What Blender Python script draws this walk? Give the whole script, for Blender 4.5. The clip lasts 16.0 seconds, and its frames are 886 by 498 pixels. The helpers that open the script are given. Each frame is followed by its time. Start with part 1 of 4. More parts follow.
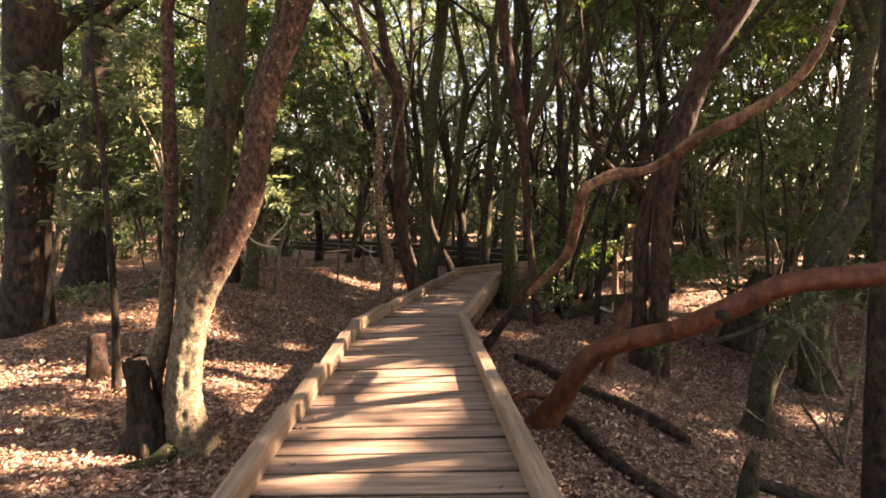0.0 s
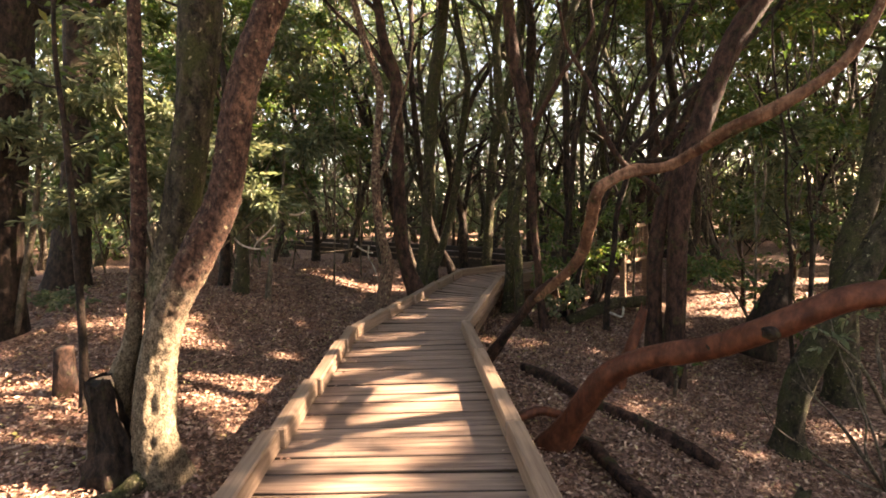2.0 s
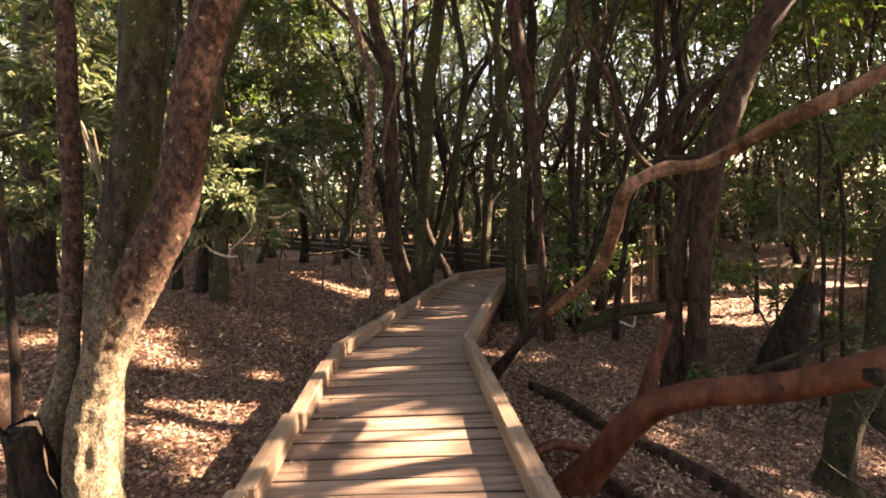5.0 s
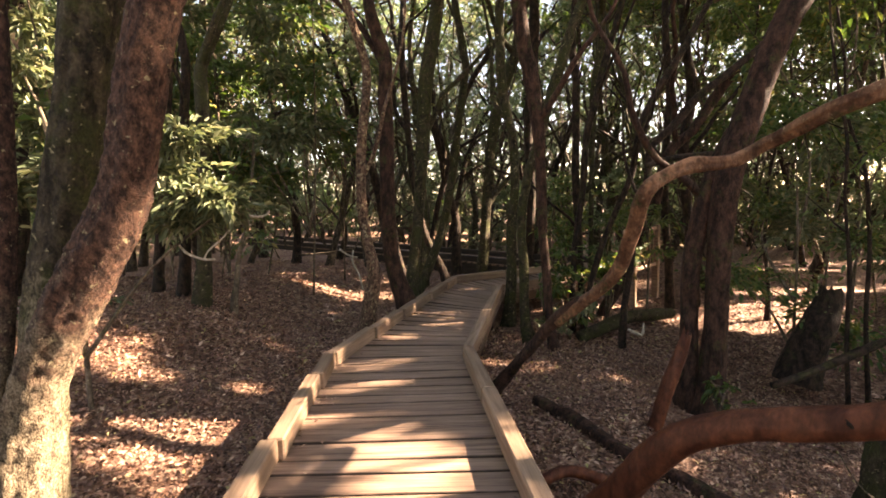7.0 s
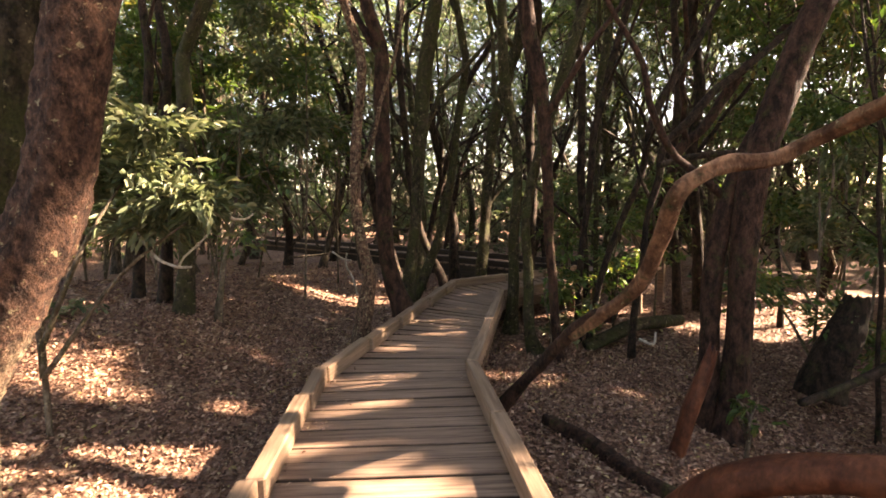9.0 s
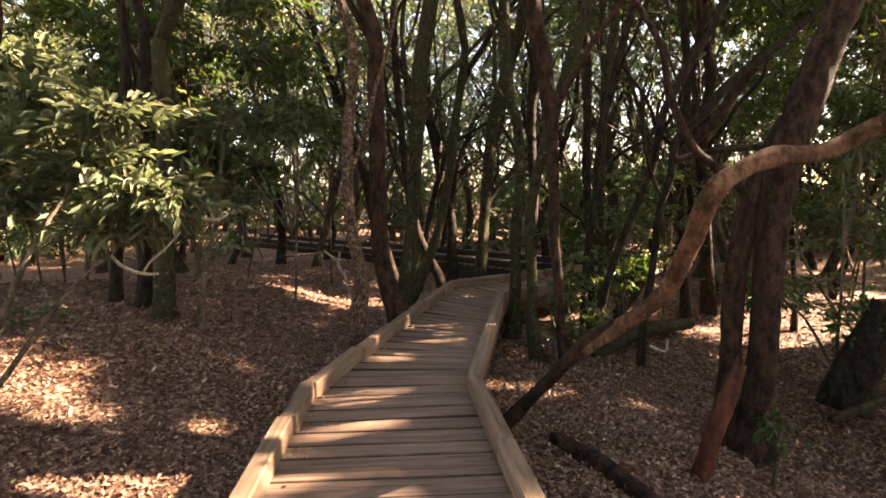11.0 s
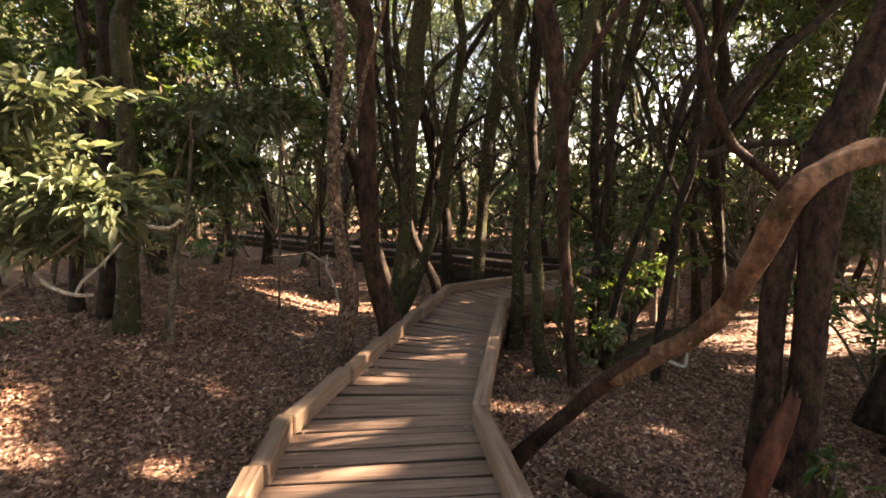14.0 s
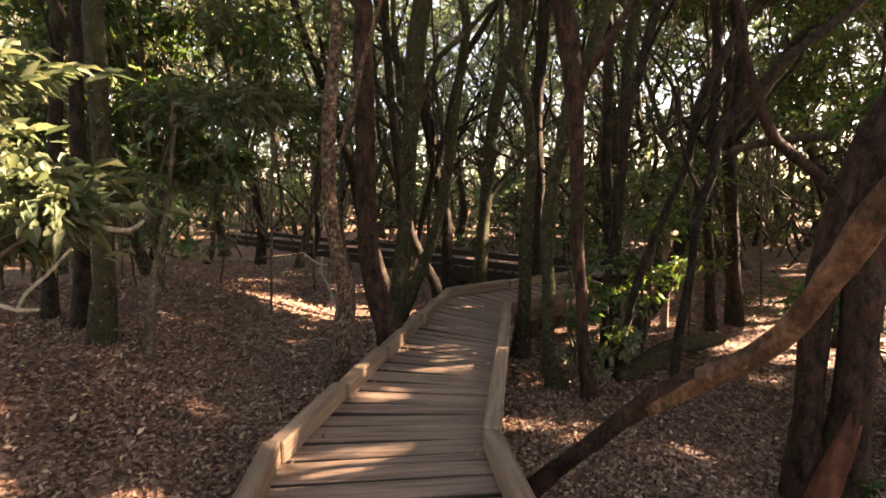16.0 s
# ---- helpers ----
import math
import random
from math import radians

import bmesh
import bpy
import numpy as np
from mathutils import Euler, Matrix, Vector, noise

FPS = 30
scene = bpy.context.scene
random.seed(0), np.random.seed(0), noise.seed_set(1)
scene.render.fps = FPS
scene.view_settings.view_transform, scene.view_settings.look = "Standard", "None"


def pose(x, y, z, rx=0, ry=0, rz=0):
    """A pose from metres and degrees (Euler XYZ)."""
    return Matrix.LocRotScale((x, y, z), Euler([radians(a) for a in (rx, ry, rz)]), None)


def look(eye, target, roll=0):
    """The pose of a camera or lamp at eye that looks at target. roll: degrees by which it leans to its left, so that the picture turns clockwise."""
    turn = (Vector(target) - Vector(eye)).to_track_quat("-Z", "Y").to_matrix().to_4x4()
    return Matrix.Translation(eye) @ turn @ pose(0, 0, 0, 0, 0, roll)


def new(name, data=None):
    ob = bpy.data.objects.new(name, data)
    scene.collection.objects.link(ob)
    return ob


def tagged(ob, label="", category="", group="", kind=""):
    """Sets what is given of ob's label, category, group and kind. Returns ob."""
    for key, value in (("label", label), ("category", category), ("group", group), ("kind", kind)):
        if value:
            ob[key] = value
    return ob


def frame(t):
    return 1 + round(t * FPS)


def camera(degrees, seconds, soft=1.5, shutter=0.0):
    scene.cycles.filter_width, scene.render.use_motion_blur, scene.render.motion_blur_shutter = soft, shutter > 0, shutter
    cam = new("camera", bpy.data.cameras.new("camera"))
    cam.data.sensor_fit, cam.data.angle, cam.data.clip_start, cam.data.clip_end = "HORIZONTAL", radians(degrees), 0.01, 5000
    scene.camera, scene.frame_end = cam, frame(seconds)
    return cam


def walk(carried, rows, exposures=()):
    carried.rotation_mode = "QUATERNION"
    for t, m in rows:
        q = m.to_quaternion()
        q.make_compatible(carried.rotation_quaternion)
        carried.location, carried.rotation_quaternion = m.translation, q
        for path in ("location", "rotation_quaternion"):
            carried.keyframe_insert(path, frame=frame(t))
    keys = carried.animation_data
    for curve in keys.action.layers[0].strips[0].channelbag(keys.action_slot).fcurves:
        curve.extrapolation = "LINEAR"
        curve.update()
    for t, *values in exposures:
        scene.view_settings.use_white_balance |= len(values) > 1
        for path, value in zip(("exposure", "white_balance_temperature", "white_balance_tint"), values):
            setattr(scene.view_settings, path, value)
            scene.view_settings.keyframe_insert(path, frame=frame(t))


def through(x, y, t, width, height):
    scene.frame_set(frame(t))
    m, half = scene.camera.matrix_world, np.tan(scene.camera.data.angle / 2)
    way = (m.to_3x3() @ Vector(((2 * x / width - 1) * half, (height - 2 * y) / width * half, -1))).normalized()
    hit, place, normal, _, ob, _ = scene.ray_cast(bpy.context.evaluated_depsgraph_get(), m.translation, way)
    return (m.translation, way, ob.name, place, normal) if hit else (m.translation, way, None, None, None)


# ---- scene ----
cam = camera(85.0, 16.0, soft=1.75)
PATH = [
    (0, (0.245, -0.029, 1.505), (0.154, 1.961, 1.324), -1.9),
    (0.5, (0.233, 0.07, 1.505), (0.145, 2.06, 1.321), -1.9),
    (1, (0.224, 0.176, 1.522), (0.134, 2.165, 1.334), -1.9),
    (1.5, (0.205, 0.282, 1.528), (0.118, 2.271, 1.338), -1.9),
    (2, (0.205, 0.376, 1.513), (0.116, 2.365, 1.326), -1.9),
    (2.5, (0.194, 0.469, 1.51), (0.106, 2.458, 1.319), -1.9),
    (3, (0.156, 0.581, 1.525), (0.073, 2.569, 1.33), -1.8),
    (3.5, (0.132, 0.68, 1.539), (0.054, 2.669, 1.342), -1.8),
    (4, (0.11, 0.768, 1.547), (0.044, 2.758, 1.352), -1.8),
    (6.5, (0.077, 1.256, 1.54), (0.036, 3.246, 1.345), -1.5),
    (7, (0.054, 1.352, 1.538), (0.019, 3.342, 1.342), -1.3),
    (7.5, (0.009, 1.466, 1.555), (-0.016, 3.456, 1.356), -1.2),
    (8, (-0.009, 1.554, 1.56), (-0.031, 3.543, 1.359), -1.2),
    (8.5, (-0.026, 1.653, 1.556), (-0.042, 3.643, 1.354), -1.1),
    (9, (-0.021, 1.749, 1.55), (-0.032, 3.739, 1.354), -1.1),
    (11.5, (-0.061, 2.235, 1.572), (-0.055, 4.224, 1.358), -1.0),
    (12, (-0.084, 2.328, 1.585), (-0.074, 4.317, 1.369), -1.0),
    (12.5, (-0.095, 2.419, 1.587), (-0.077, 4.407, 1.374), -1.0),
    (13, (-0.099, 2.509, 1.586), (-0.072, 4.497, 1.372), -1.0),
    (13.5, (-0.097, 2.609, 1.599), (-0.064, 4.596, 1.375), -0.8),
    (14, (-0.098, 2.706, 1.604), (-0.062, 4.693, 1.375), -0.9),
    (14.5, (-0.096, 2.799, 1.601), (-0.061, 4.785, 1.372), -1.0),
    (15, (-0.11, 2.885, 1.589), (-0.072, 4.872, 1.359), -0.9),
    (15.5, (-0.125, 2.991, 1.585), (-0.084, 4.977, 1.352), -0.8),
    (16, (-0.162, 3.094, 1.594), (-0.112, 5.08, 1.361), -0.7),
]
EXPOSURE, KELVIN, TINT = 3.86, 9450.0, 25.0
walk(cam, [(t, look(eye, target, roll)) for t, eye, target, roll in PATH], [(0.0, EXPOSURE, KELVIN, TINT), (9.0, EXPOSURE, KELVIN, TINT), (11.5, EXPOSURE - 0.16, KELVIN, TINT), (16.0, EXPOSURE - 0.04, KELVIN, TINT)])

# ---- light ----
SUN_WAY = Vector((0.83, 0.15, 0.55)).normalized()      # towards the sun
SUN_STRENGTH, SKY_STRENGTH = 4.7, 0.057
world = bpy.data.worlds.new("world")
scene.world = world
world.use_nodes = True
sky = world.node_tree.nodes.new("ShaderNodeTexSky")
sky.sky_type, sky.sun_disc = "NISHITA", False
sky.sun_elevation, sky.sun_rotation = math.asin(SUN_WAY.z), math.atan2(SUN_WAY.x, SUN_WAY.y)
world.node_tree.links.new(sky.outputs[0], world.node_tree.nodes["Background"].inputs[0])
world.node_tree.nodes["Background"].inputs[1].default_value = SKY_STRENGTH
sun = new("sun", bpy.data.lights.new("sun", "SUN"))
sun.data.energy, sun.data.angle, sun.data.color = SUN_STRENGTH, radians(0.6), (1.0, 0.95, 0.86)
sun.matrix_world = look(SUN_WAY * 40, (0, 0, 0))

# ---- materials ----
rng = np.random.default_rng(7)


class Mat:
    """A node material with short-hand for the usual nodes."""

    def __init__(self, name):
        self.m = bpy.data.materials.new(name)
        self.m.use_nodes = True
        self.t = self.m.node_tree
        self.b = self.t.nodes["Principled BSDF"]
        self.out = self.t.nodes["Material Output"]
        self.co = self.n("ShaderNodeTexCoord").outputs["Object"]

    def n(self, kind, **values):
        node = self.t.nodes.new(kind)
        for k, v in values.items():
            node.inputs[k.replace("_", " ")].default_value = v
        return node

    def link(self, a, b):
        self.t.links.new(a, b)

    def mapped(self, scale):
        node = self.n("ShaderNodeMapping", Scale=scale)
        self.link(self.co, node.inputs["Vector"])
        return node.outputs[0]

    def noise(self, scale, detail=5.0, rough=0.6, co=None):
        node = self.n("ShaderNodeTexNoise", Scale=scale, Detail=detail, Roughness=rough)
        self.link(co or self.co, node.inputs["Vector"])
        return node.outputs["Fac"]

    def ramp(self, fac, *stops):
        node = self.n("ShaderNodeValToRGB")
        el = node.color_ramp.elements
        while len(el) < len(stops):
            el.new(0.5)
        for e, (p, c) in zip(el, stops):
            e.position, e.color = p, (*c, 1.0)
        self.link(fac, node.inputs[0])
        return node.outputs[0]

    def mix(self, fac, a, b, how="MIX"):
        node = self.n("ShaderNodeMix")
        node.data_type, node.blend_type = "RGBA", how
        for v, s in ((fac, 0), (a, 6), (b, 7)):
            if isinstance(v, (int, float)):
                node.inputs[s].default_value = v
            elif isinstance(v, tuple):
                node.inputs[s].default_value = (*v, 1.0)
            else:
                self.link(v, node.inputs[s])
        return node.outputs[2]

    def bump(self, height, strength, distance):
        node = self.n("ShaderNodeBump", Strength=strength, Distance=distance)
        self.link(height, node.inputs["Height"])
        self.link(node.outputs[0], self.b.inputs["Normal"])

    def finish(self, colour, rough=0.8, spec=0.3):
        self.link(colour, self.b.inputs["Base Color"])
        if isinstance(rough, float):
            self.b.inputs["Roughness"].default_value = rough
        else:
            self.link(rough, self.b.inputs["Roughness"])
        self.b.inputs["Specular IOR Level"].default_value = spec
        return self.m


def bark(name, dark, light, moss, lichen=0.0, flake=9.0, depth=0.02, stretch=0.3, lit_height=0.0, rough=0.85):
    """Rough bark: long plates along the stem, flakes, patches of moss on the upper and shaded sides and pale lichen."""
    k = Mat(name)
    plates = k.noise(flake, 6.0, 0.7, k.mapped((1.0, 1.0, stretch)))
    fine = k.noise(flake * 4, 5.0, 0.65, k.mapped((1.0, 1.0, 0.7)))
    big = k.noise(2.2, 3.0)
    c = k.ramp(plates, (0.4, dark), (0.5, tuple(0.6 * a + 0.4 * b for a, b in zip(dark, light))), (0.63, light))
    c = k.mix(0.55, c, k.ramp(fine, (0.4, (0.3, 0.3, 0.3)), (0.6, (1.0, 1.0, 1.0))), "MULTIPLY")
    if moss > 0:
        patch = k.noise(5.5, 9.0, 0.75)
        c = k.mix(k.ramp(patch, (0.62 - 0.3 * moss, (0, 0, 0)), (0.72 - 0.22 * moss, (1, 1, 1))), c,
                  k.ramp(fine, (0.3, (0.018, 0.021, 0.008)), (0.7, (0.062, 0.066, 0.022))))
    if lichen > 0:
        spots = k.noise(24.0, 5.0, 0.7)
        c = k.mix(k.ramp(spots, (0.66 - 0.2 * lichen, (0, 0, 0)), (0.7 - 0.15 * lichen, (0.8, 0.8, 0.8))), c, (0.38, 0.33, 0.2))
    if lit_height > 0:       # ragged pale foot, sunlight put into the bark colour up to the height given
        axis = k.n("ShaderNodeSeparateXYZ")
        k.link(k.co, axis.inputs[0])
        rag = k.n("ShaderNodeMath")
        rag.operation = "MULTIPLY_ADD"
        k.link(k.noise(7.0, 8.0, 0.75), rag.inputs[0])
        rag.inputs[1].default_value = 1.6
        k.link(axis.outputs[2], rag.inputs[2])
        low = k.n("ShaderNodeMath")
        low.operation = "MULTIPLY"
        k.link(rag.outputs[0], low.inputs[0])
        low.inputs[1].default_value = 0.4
        c = k.mix(k.ramp(low.outputs[0], (0.4 * (lit_height + 0.6), (0.6, 0.6, 0.6)), (0.4 * (lit_height + 1.0), (0, 0, 0))), c,
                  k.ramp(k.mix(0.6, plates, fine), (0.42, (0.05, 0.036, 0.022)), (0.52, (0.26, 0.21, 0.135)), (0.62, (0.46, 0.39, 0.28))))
    c = k.mix(0.4, c, k.ramp(big, (0.3, (0.5, 0.5, 0.5)), (0.7, (1.0, 1.0, 1.0))), "MULTIPLY")
    k.bump(k.mix(0.45, plates, fine), 1.0, depth * 1.8)
    return k.finish(c, rough, 0.2)


BARK = {
    "scaly": bark("bark_scaly", (0.035, 0.018, 0.013), (0.27, 0.165, 0.112), 0.0, 0.45, 36.0, 0.016, 0.6),
    "lit_foot": bark("bark_lit_foot", (0.026, 0.013, 0.01), (0.17, 0.088, 0.06), 0.0, 0.25, 36.0, 0.018, 0.6, 1.0),
    "mossy_lit_foot": bark("bark_mossy_lit_foot", (0.014, 0.01, 0.007), (0.1, 0.078, 0.05), 0.55, 0.2, 20.0, 0.02, 0.6, 1.05),
    "mossy": bark("bark_mossy", (0.014, 0.01, 0.007), (0.1, 0.078, 0.05), 0.62, 0.22, 18.0, 0.02, 0.6),
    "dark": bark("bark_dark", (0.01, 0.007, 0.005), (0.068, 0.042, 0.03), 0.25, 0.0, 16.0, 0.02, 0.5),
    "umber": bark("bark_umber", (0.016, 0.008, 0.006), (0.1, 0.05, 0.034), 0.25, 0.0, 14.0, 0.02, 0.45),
    "red": bark("bark_red", (0.075, 0.022, 0.012), (0.19, 0.064, 0.033), 0.0, 0.0, 6.0, 0.008, 0.3, 0.0, 0.6),
    "orange": bark("bark_orange", (0.085, 0.038, 0.022), (0.27, 0.14, 0.082), 0.25, 0.15, 9.0, 0.015, 0.5),
    "pale": bark("bark_pale", (0.28, 0.24, 0.18), (0.6, 0.54, 0.44), 0.0, 0.0, 20.0, 0.004),
    "wood": bark("bark_wood", (0.024, 0.018, 0.013), (0.14, 0.108, 0.08), 0.2, 0.2, 14.0, 0.01),
    "grey": bark("bark_grey", (0.07, 0.05, 0.035), (0.24, 0.19, 0.14), 0.4, 0.3, 12.0, 0.01),
}


def leaf_material(name, stops, through, gloss=0.45, glow=(1.35, 1.3, 0.65)):
    k = Mat(name)
    geo = k.n("ShaderNodeNewGeometry")
    c = k.ramp(geo.outputs["Random Per Island"], *stops)
    k.finish(c, gloss, 0.4)
    if through > 0:
        tr = k.n("ShaderNodeBsdfTranslucent")
        k.link(k.mix(1.0, c, glow, "MULTIPLY"), tr.inputs["Color"])
        mx = k.n("ShaderNodeMixShader")
        mx.inputs[0].default_value = through
        k.link(k.b.outputs[0], mx.inputs[1])
        k.link(tr.outputs[0], mx.inputs[2])
        k.link(mx.outputs[0], k.out.inputs["Surface"])
    return k.m


LEAF = leaf_material("leaf_green", ((0.0, (0.03, 0.07, 0.024)), (0.45, (0.06, 0.112, 0.036)), (0.85, (0.105, 0.15, 0.05)), (1.0, (0.22, 0.17, 0.075))), 0.42)
LEAF_PALE = leaf_material("leaf_pale", ((0.0, (0.06, 0.085, 0.045)), (0.5, (0.105, 0.13, 0.068)), (1.0, (0.21, 0.215, 0.125))), 0.4, 0.5, (1.2, 1.2, 0.95))
# paler, greyer leaves: sun haze and sky sheen put into the colour
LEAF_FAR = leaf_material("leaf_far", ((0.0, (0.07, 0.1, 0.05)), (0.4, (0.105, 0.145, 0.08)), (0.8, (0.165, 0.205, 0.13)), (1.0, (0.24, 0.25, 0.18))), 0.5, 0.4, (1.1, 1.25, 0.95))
LITTER = leaf_material("leaf_litter", ((0.0, (0.06, 0.028, 0.019)), (0.45, (0.185, 0.096, 0.066)), (0.8, (0.32, 0.18, 0.125)), (0.96, (0.5, 0.35, 0.25)), (1.0, (0.34, 0.3, 0.1))), 0.0, 0.6)


def ground_material():
    k = Mat("leaf_litter_ground")
    cells = k.n("ShaderNodeTexVoronoi", Scale=26.0, Randomness=1.0)
    warp = k.n("ShaderNodeTexNoise", Scale=18.0, Detail=3.0)
    k.link(k.co, warp.inputs["Vector"])
    k.link(k.mix(0.04, k.co, warp.outputs["Color"]), cells.inputs["Vector"])
    tone = k.n("ShaderNodeSeparateColor")
    k.link(cells.outputs["Color"], tone.inputs[0])
    c = k.ramp(tone.outputs[0], (0.0, (0.05, 0.025, 0.017)), (0.4, (0.15, 0.078, 0.054)), (0.75, (0.26, 0.148, 0.104)), (1.0, (0.42, 0.29, 0.21)))
    fine = k.noise(60.0, 4.0)
    c = k.mix(0.5, c, k.ramp(fine, (0.3, (0.35, 0.33, 0.32)), (0.7, (1, 1, 1))), "MULTIPLY")
    c = k.mix(k.ramp(k.noise(0.7, 4.0), (0.45, (0, 0, 0)), (0.75, (0.5, 0.5, 0.5))), c, (0.12, 0.068, 0.046))
    k.bump(k.mix(0.5, cells.outputs["Distance"], fine), 1.0, 0.03)
    return k.finish(c, 0.8, 0.25)


def timber_material(name, dark, light, along):
    """Weathered sawn softwood with grain along one axis, knots and grey wear; each piece a little different."""
    k = Mat(name)
    info = k.n("ShaderNodeObjectInfo")
    shift = k.n("ShaderNodeVectorMath")
    shift.operation = "ADD"
    wide = k.n("ShaderNodeVectorMath")
    wide.operation = "SCALE"
    comb = k.n("ShaderNodeCombineXYZ")
    for s in range(3):
        k.link(info.outputs["Random"], comb.inputs[s])
    k.link(comb.outputs[0], wide.inputs[0])
    wide.inputs["Scale"].default_value = 37.0
    k.link(k.co, shift.inputs[0])
    k.link(wide.outputs[0], shift.inputs[1])
    squash = [22.0, 22.0, 22.0]
    squash["xyz".index(along)] = 1.1
    mp = k.n("ShaderNodeMapping", Scale=squash)
    k.link(shift.outputs[0], mp.inputs["Vector"])
    grain = k.noise(1.4, 8.0, 0.65, mp.outputs[0])
    wear = k.noise(3.0, 5.0, 0.6, shift.outputs[0])
    c = k.ramp(grain, (0.38, dark), (0.5, tuple(0.45 * a + 0.55 * b for a, b in zip(dark, light))), (0.62, light))
    c = k.mix(k.ramp(wear, (0.45, (0, 0, 0)), (0.7, (0.6, 0.6, 0.6))), c, tuple(0.6 * v for v in light))
    c = k.mix(0.5, c, k.ramp(info.outputs["Random"], (0.0, (0.62, 0.6, 0.6)), (1.0, (1.0, 1.0, 1.0))), "MULTIPLY")
    if along == "x":        # stained board edges; the dark of the gaps is put into this colour too
        box = k.n("ShaderNodeSeparateXYZ")
        k.link(k.n("ShaderNodeTexCoord").outputs["Generated"], box.inputs[0])
        off = k.n("ShaderNodeMath")
        off.operation = "SUBTRACT"
        k.link(box.outputs[1], off.inputs[0])
        off.inputs[1].default_value = 0.5
        away = k.n("ShaderNodeMath")
        away.operation = "ABSOLUTE"
        k.link(off.outputs[0], away.inputs[0])
        rough_edge = k.n("ShaderNodeMath")
        rough_edge.operation = "MULTIPLY_ADD"
        k.link(wear, rough_edge.inputs[0])
        rough_edge.inputs[1].default_value = 0.1
        k.link(away.outputs[0], rough_edge.inputs[2])
        c = k.mix(k.ramp(rough_edge.outputs[0], (0.51, (0, 0, 0)), (0.545, (0.9, 0.9, 0.9))), c, (0.03, 0.02, 0.014))
    k.bump(grain, 0.6, 0.006)
    return k.finish(c, 0.7, 0.25)


GROUND = ground_material()
PLANK = timber_material("plank_timber", (0.125, 0.076, 0.056), (0.31, 0.208, 0.152), "x")
KERB = timber_material("kerb_timber", (0.16, 0.103, 0.07), (0.3, 0.205, 0.142), "y")
# near-black timber for the kerbs and side boards of the far leg
DARK_TIMBER = timber_material("dark_timber", (0.012, 0.009, 0.007), (0.05, 0.035, 0.026), "y")
BEAM = timber_material("beam_timber", (0.06, 0.037, 0.025), (0.17, 0.105, 0.068), "y")


# ---- builders ----
def smooth(a, b, v):
    u = min(1.0, max(0.0, (v - a) / (b - a)))
    return u * u * (3 - 2 * u)


def ground_z(x, y):
    """The lie of the land: low on the sunny side of the boardwalk, rising gently away to the other."""
    z = -0.3 - 0.2 * smooth(-0.9, 0.7, x)
    z += smooth(-1.2, -3.6, x) * (0.34 + 0.26 * smooth(4.5, 7.0, y) - 0.5 * smooth(9.0, 14.0, y))
    z -= 0.42 * smooth(1.4, 3.6, x) * (1 - smooth(6.0, 9.5, y))
    z += 0.02 * noise.noise((x * 1.7, y * 1.7, 0.3)) + 0.045 * noise.noise((x * 0.5, y * 0.5, 4.0))
    far = math.hypot(x, y - 5)
    return z + 0.5 * smooth(18, 60, far) * noise.noise((x * 0.04, y * 0.04, 9.0))


def mesh_object(name, verts, faces, material, parent=None, smooth_shade=False, label=""):
    me = bpy.data.meshes.new(name)
    me.from_pydata(verts, [], faces)
    me.materials.append(material)
    if smooth_shade:
        me.polygons.foreach_set("use_smooth", [True] * len(me.polygons))
    ob = new(name, me)
    ob.parent = parent
    return tagged(ob, label)


def part(name, bm, material, parent, label=""):
    me = bpy.data.meshes.new(name)
    bm.to_mesh(me)
    bm.free()
    me.materials.append(material)
    ob = new(name, me)
    ob.parent = parent
    return tagged(ob, label)


def spline(points, step):
    """A smooth line through points (x, y, z, r), resampled about every step metres."""
    p = [np.array(v, float) for v in points]
    p = [2 * p[0] - p[1]] + p + [2 * p[-1] - p[-2]]
    out = []
    for a, b, c, d in zip(p, p[1:], p[2:], p[3:]):
        n = max(2, int(np.linalg.norm((c - b)[:3]) / step))
        for i in range(n):
            u = i / n
            out.append(0.5 * (2 * b + (c - a) * u + (2 * a - 5 * b + 4 * c - d) * u * u + (3 * b - a - 3 * c + d) * u ** 3))
    out.append(p[-2])
    return np.array(out)


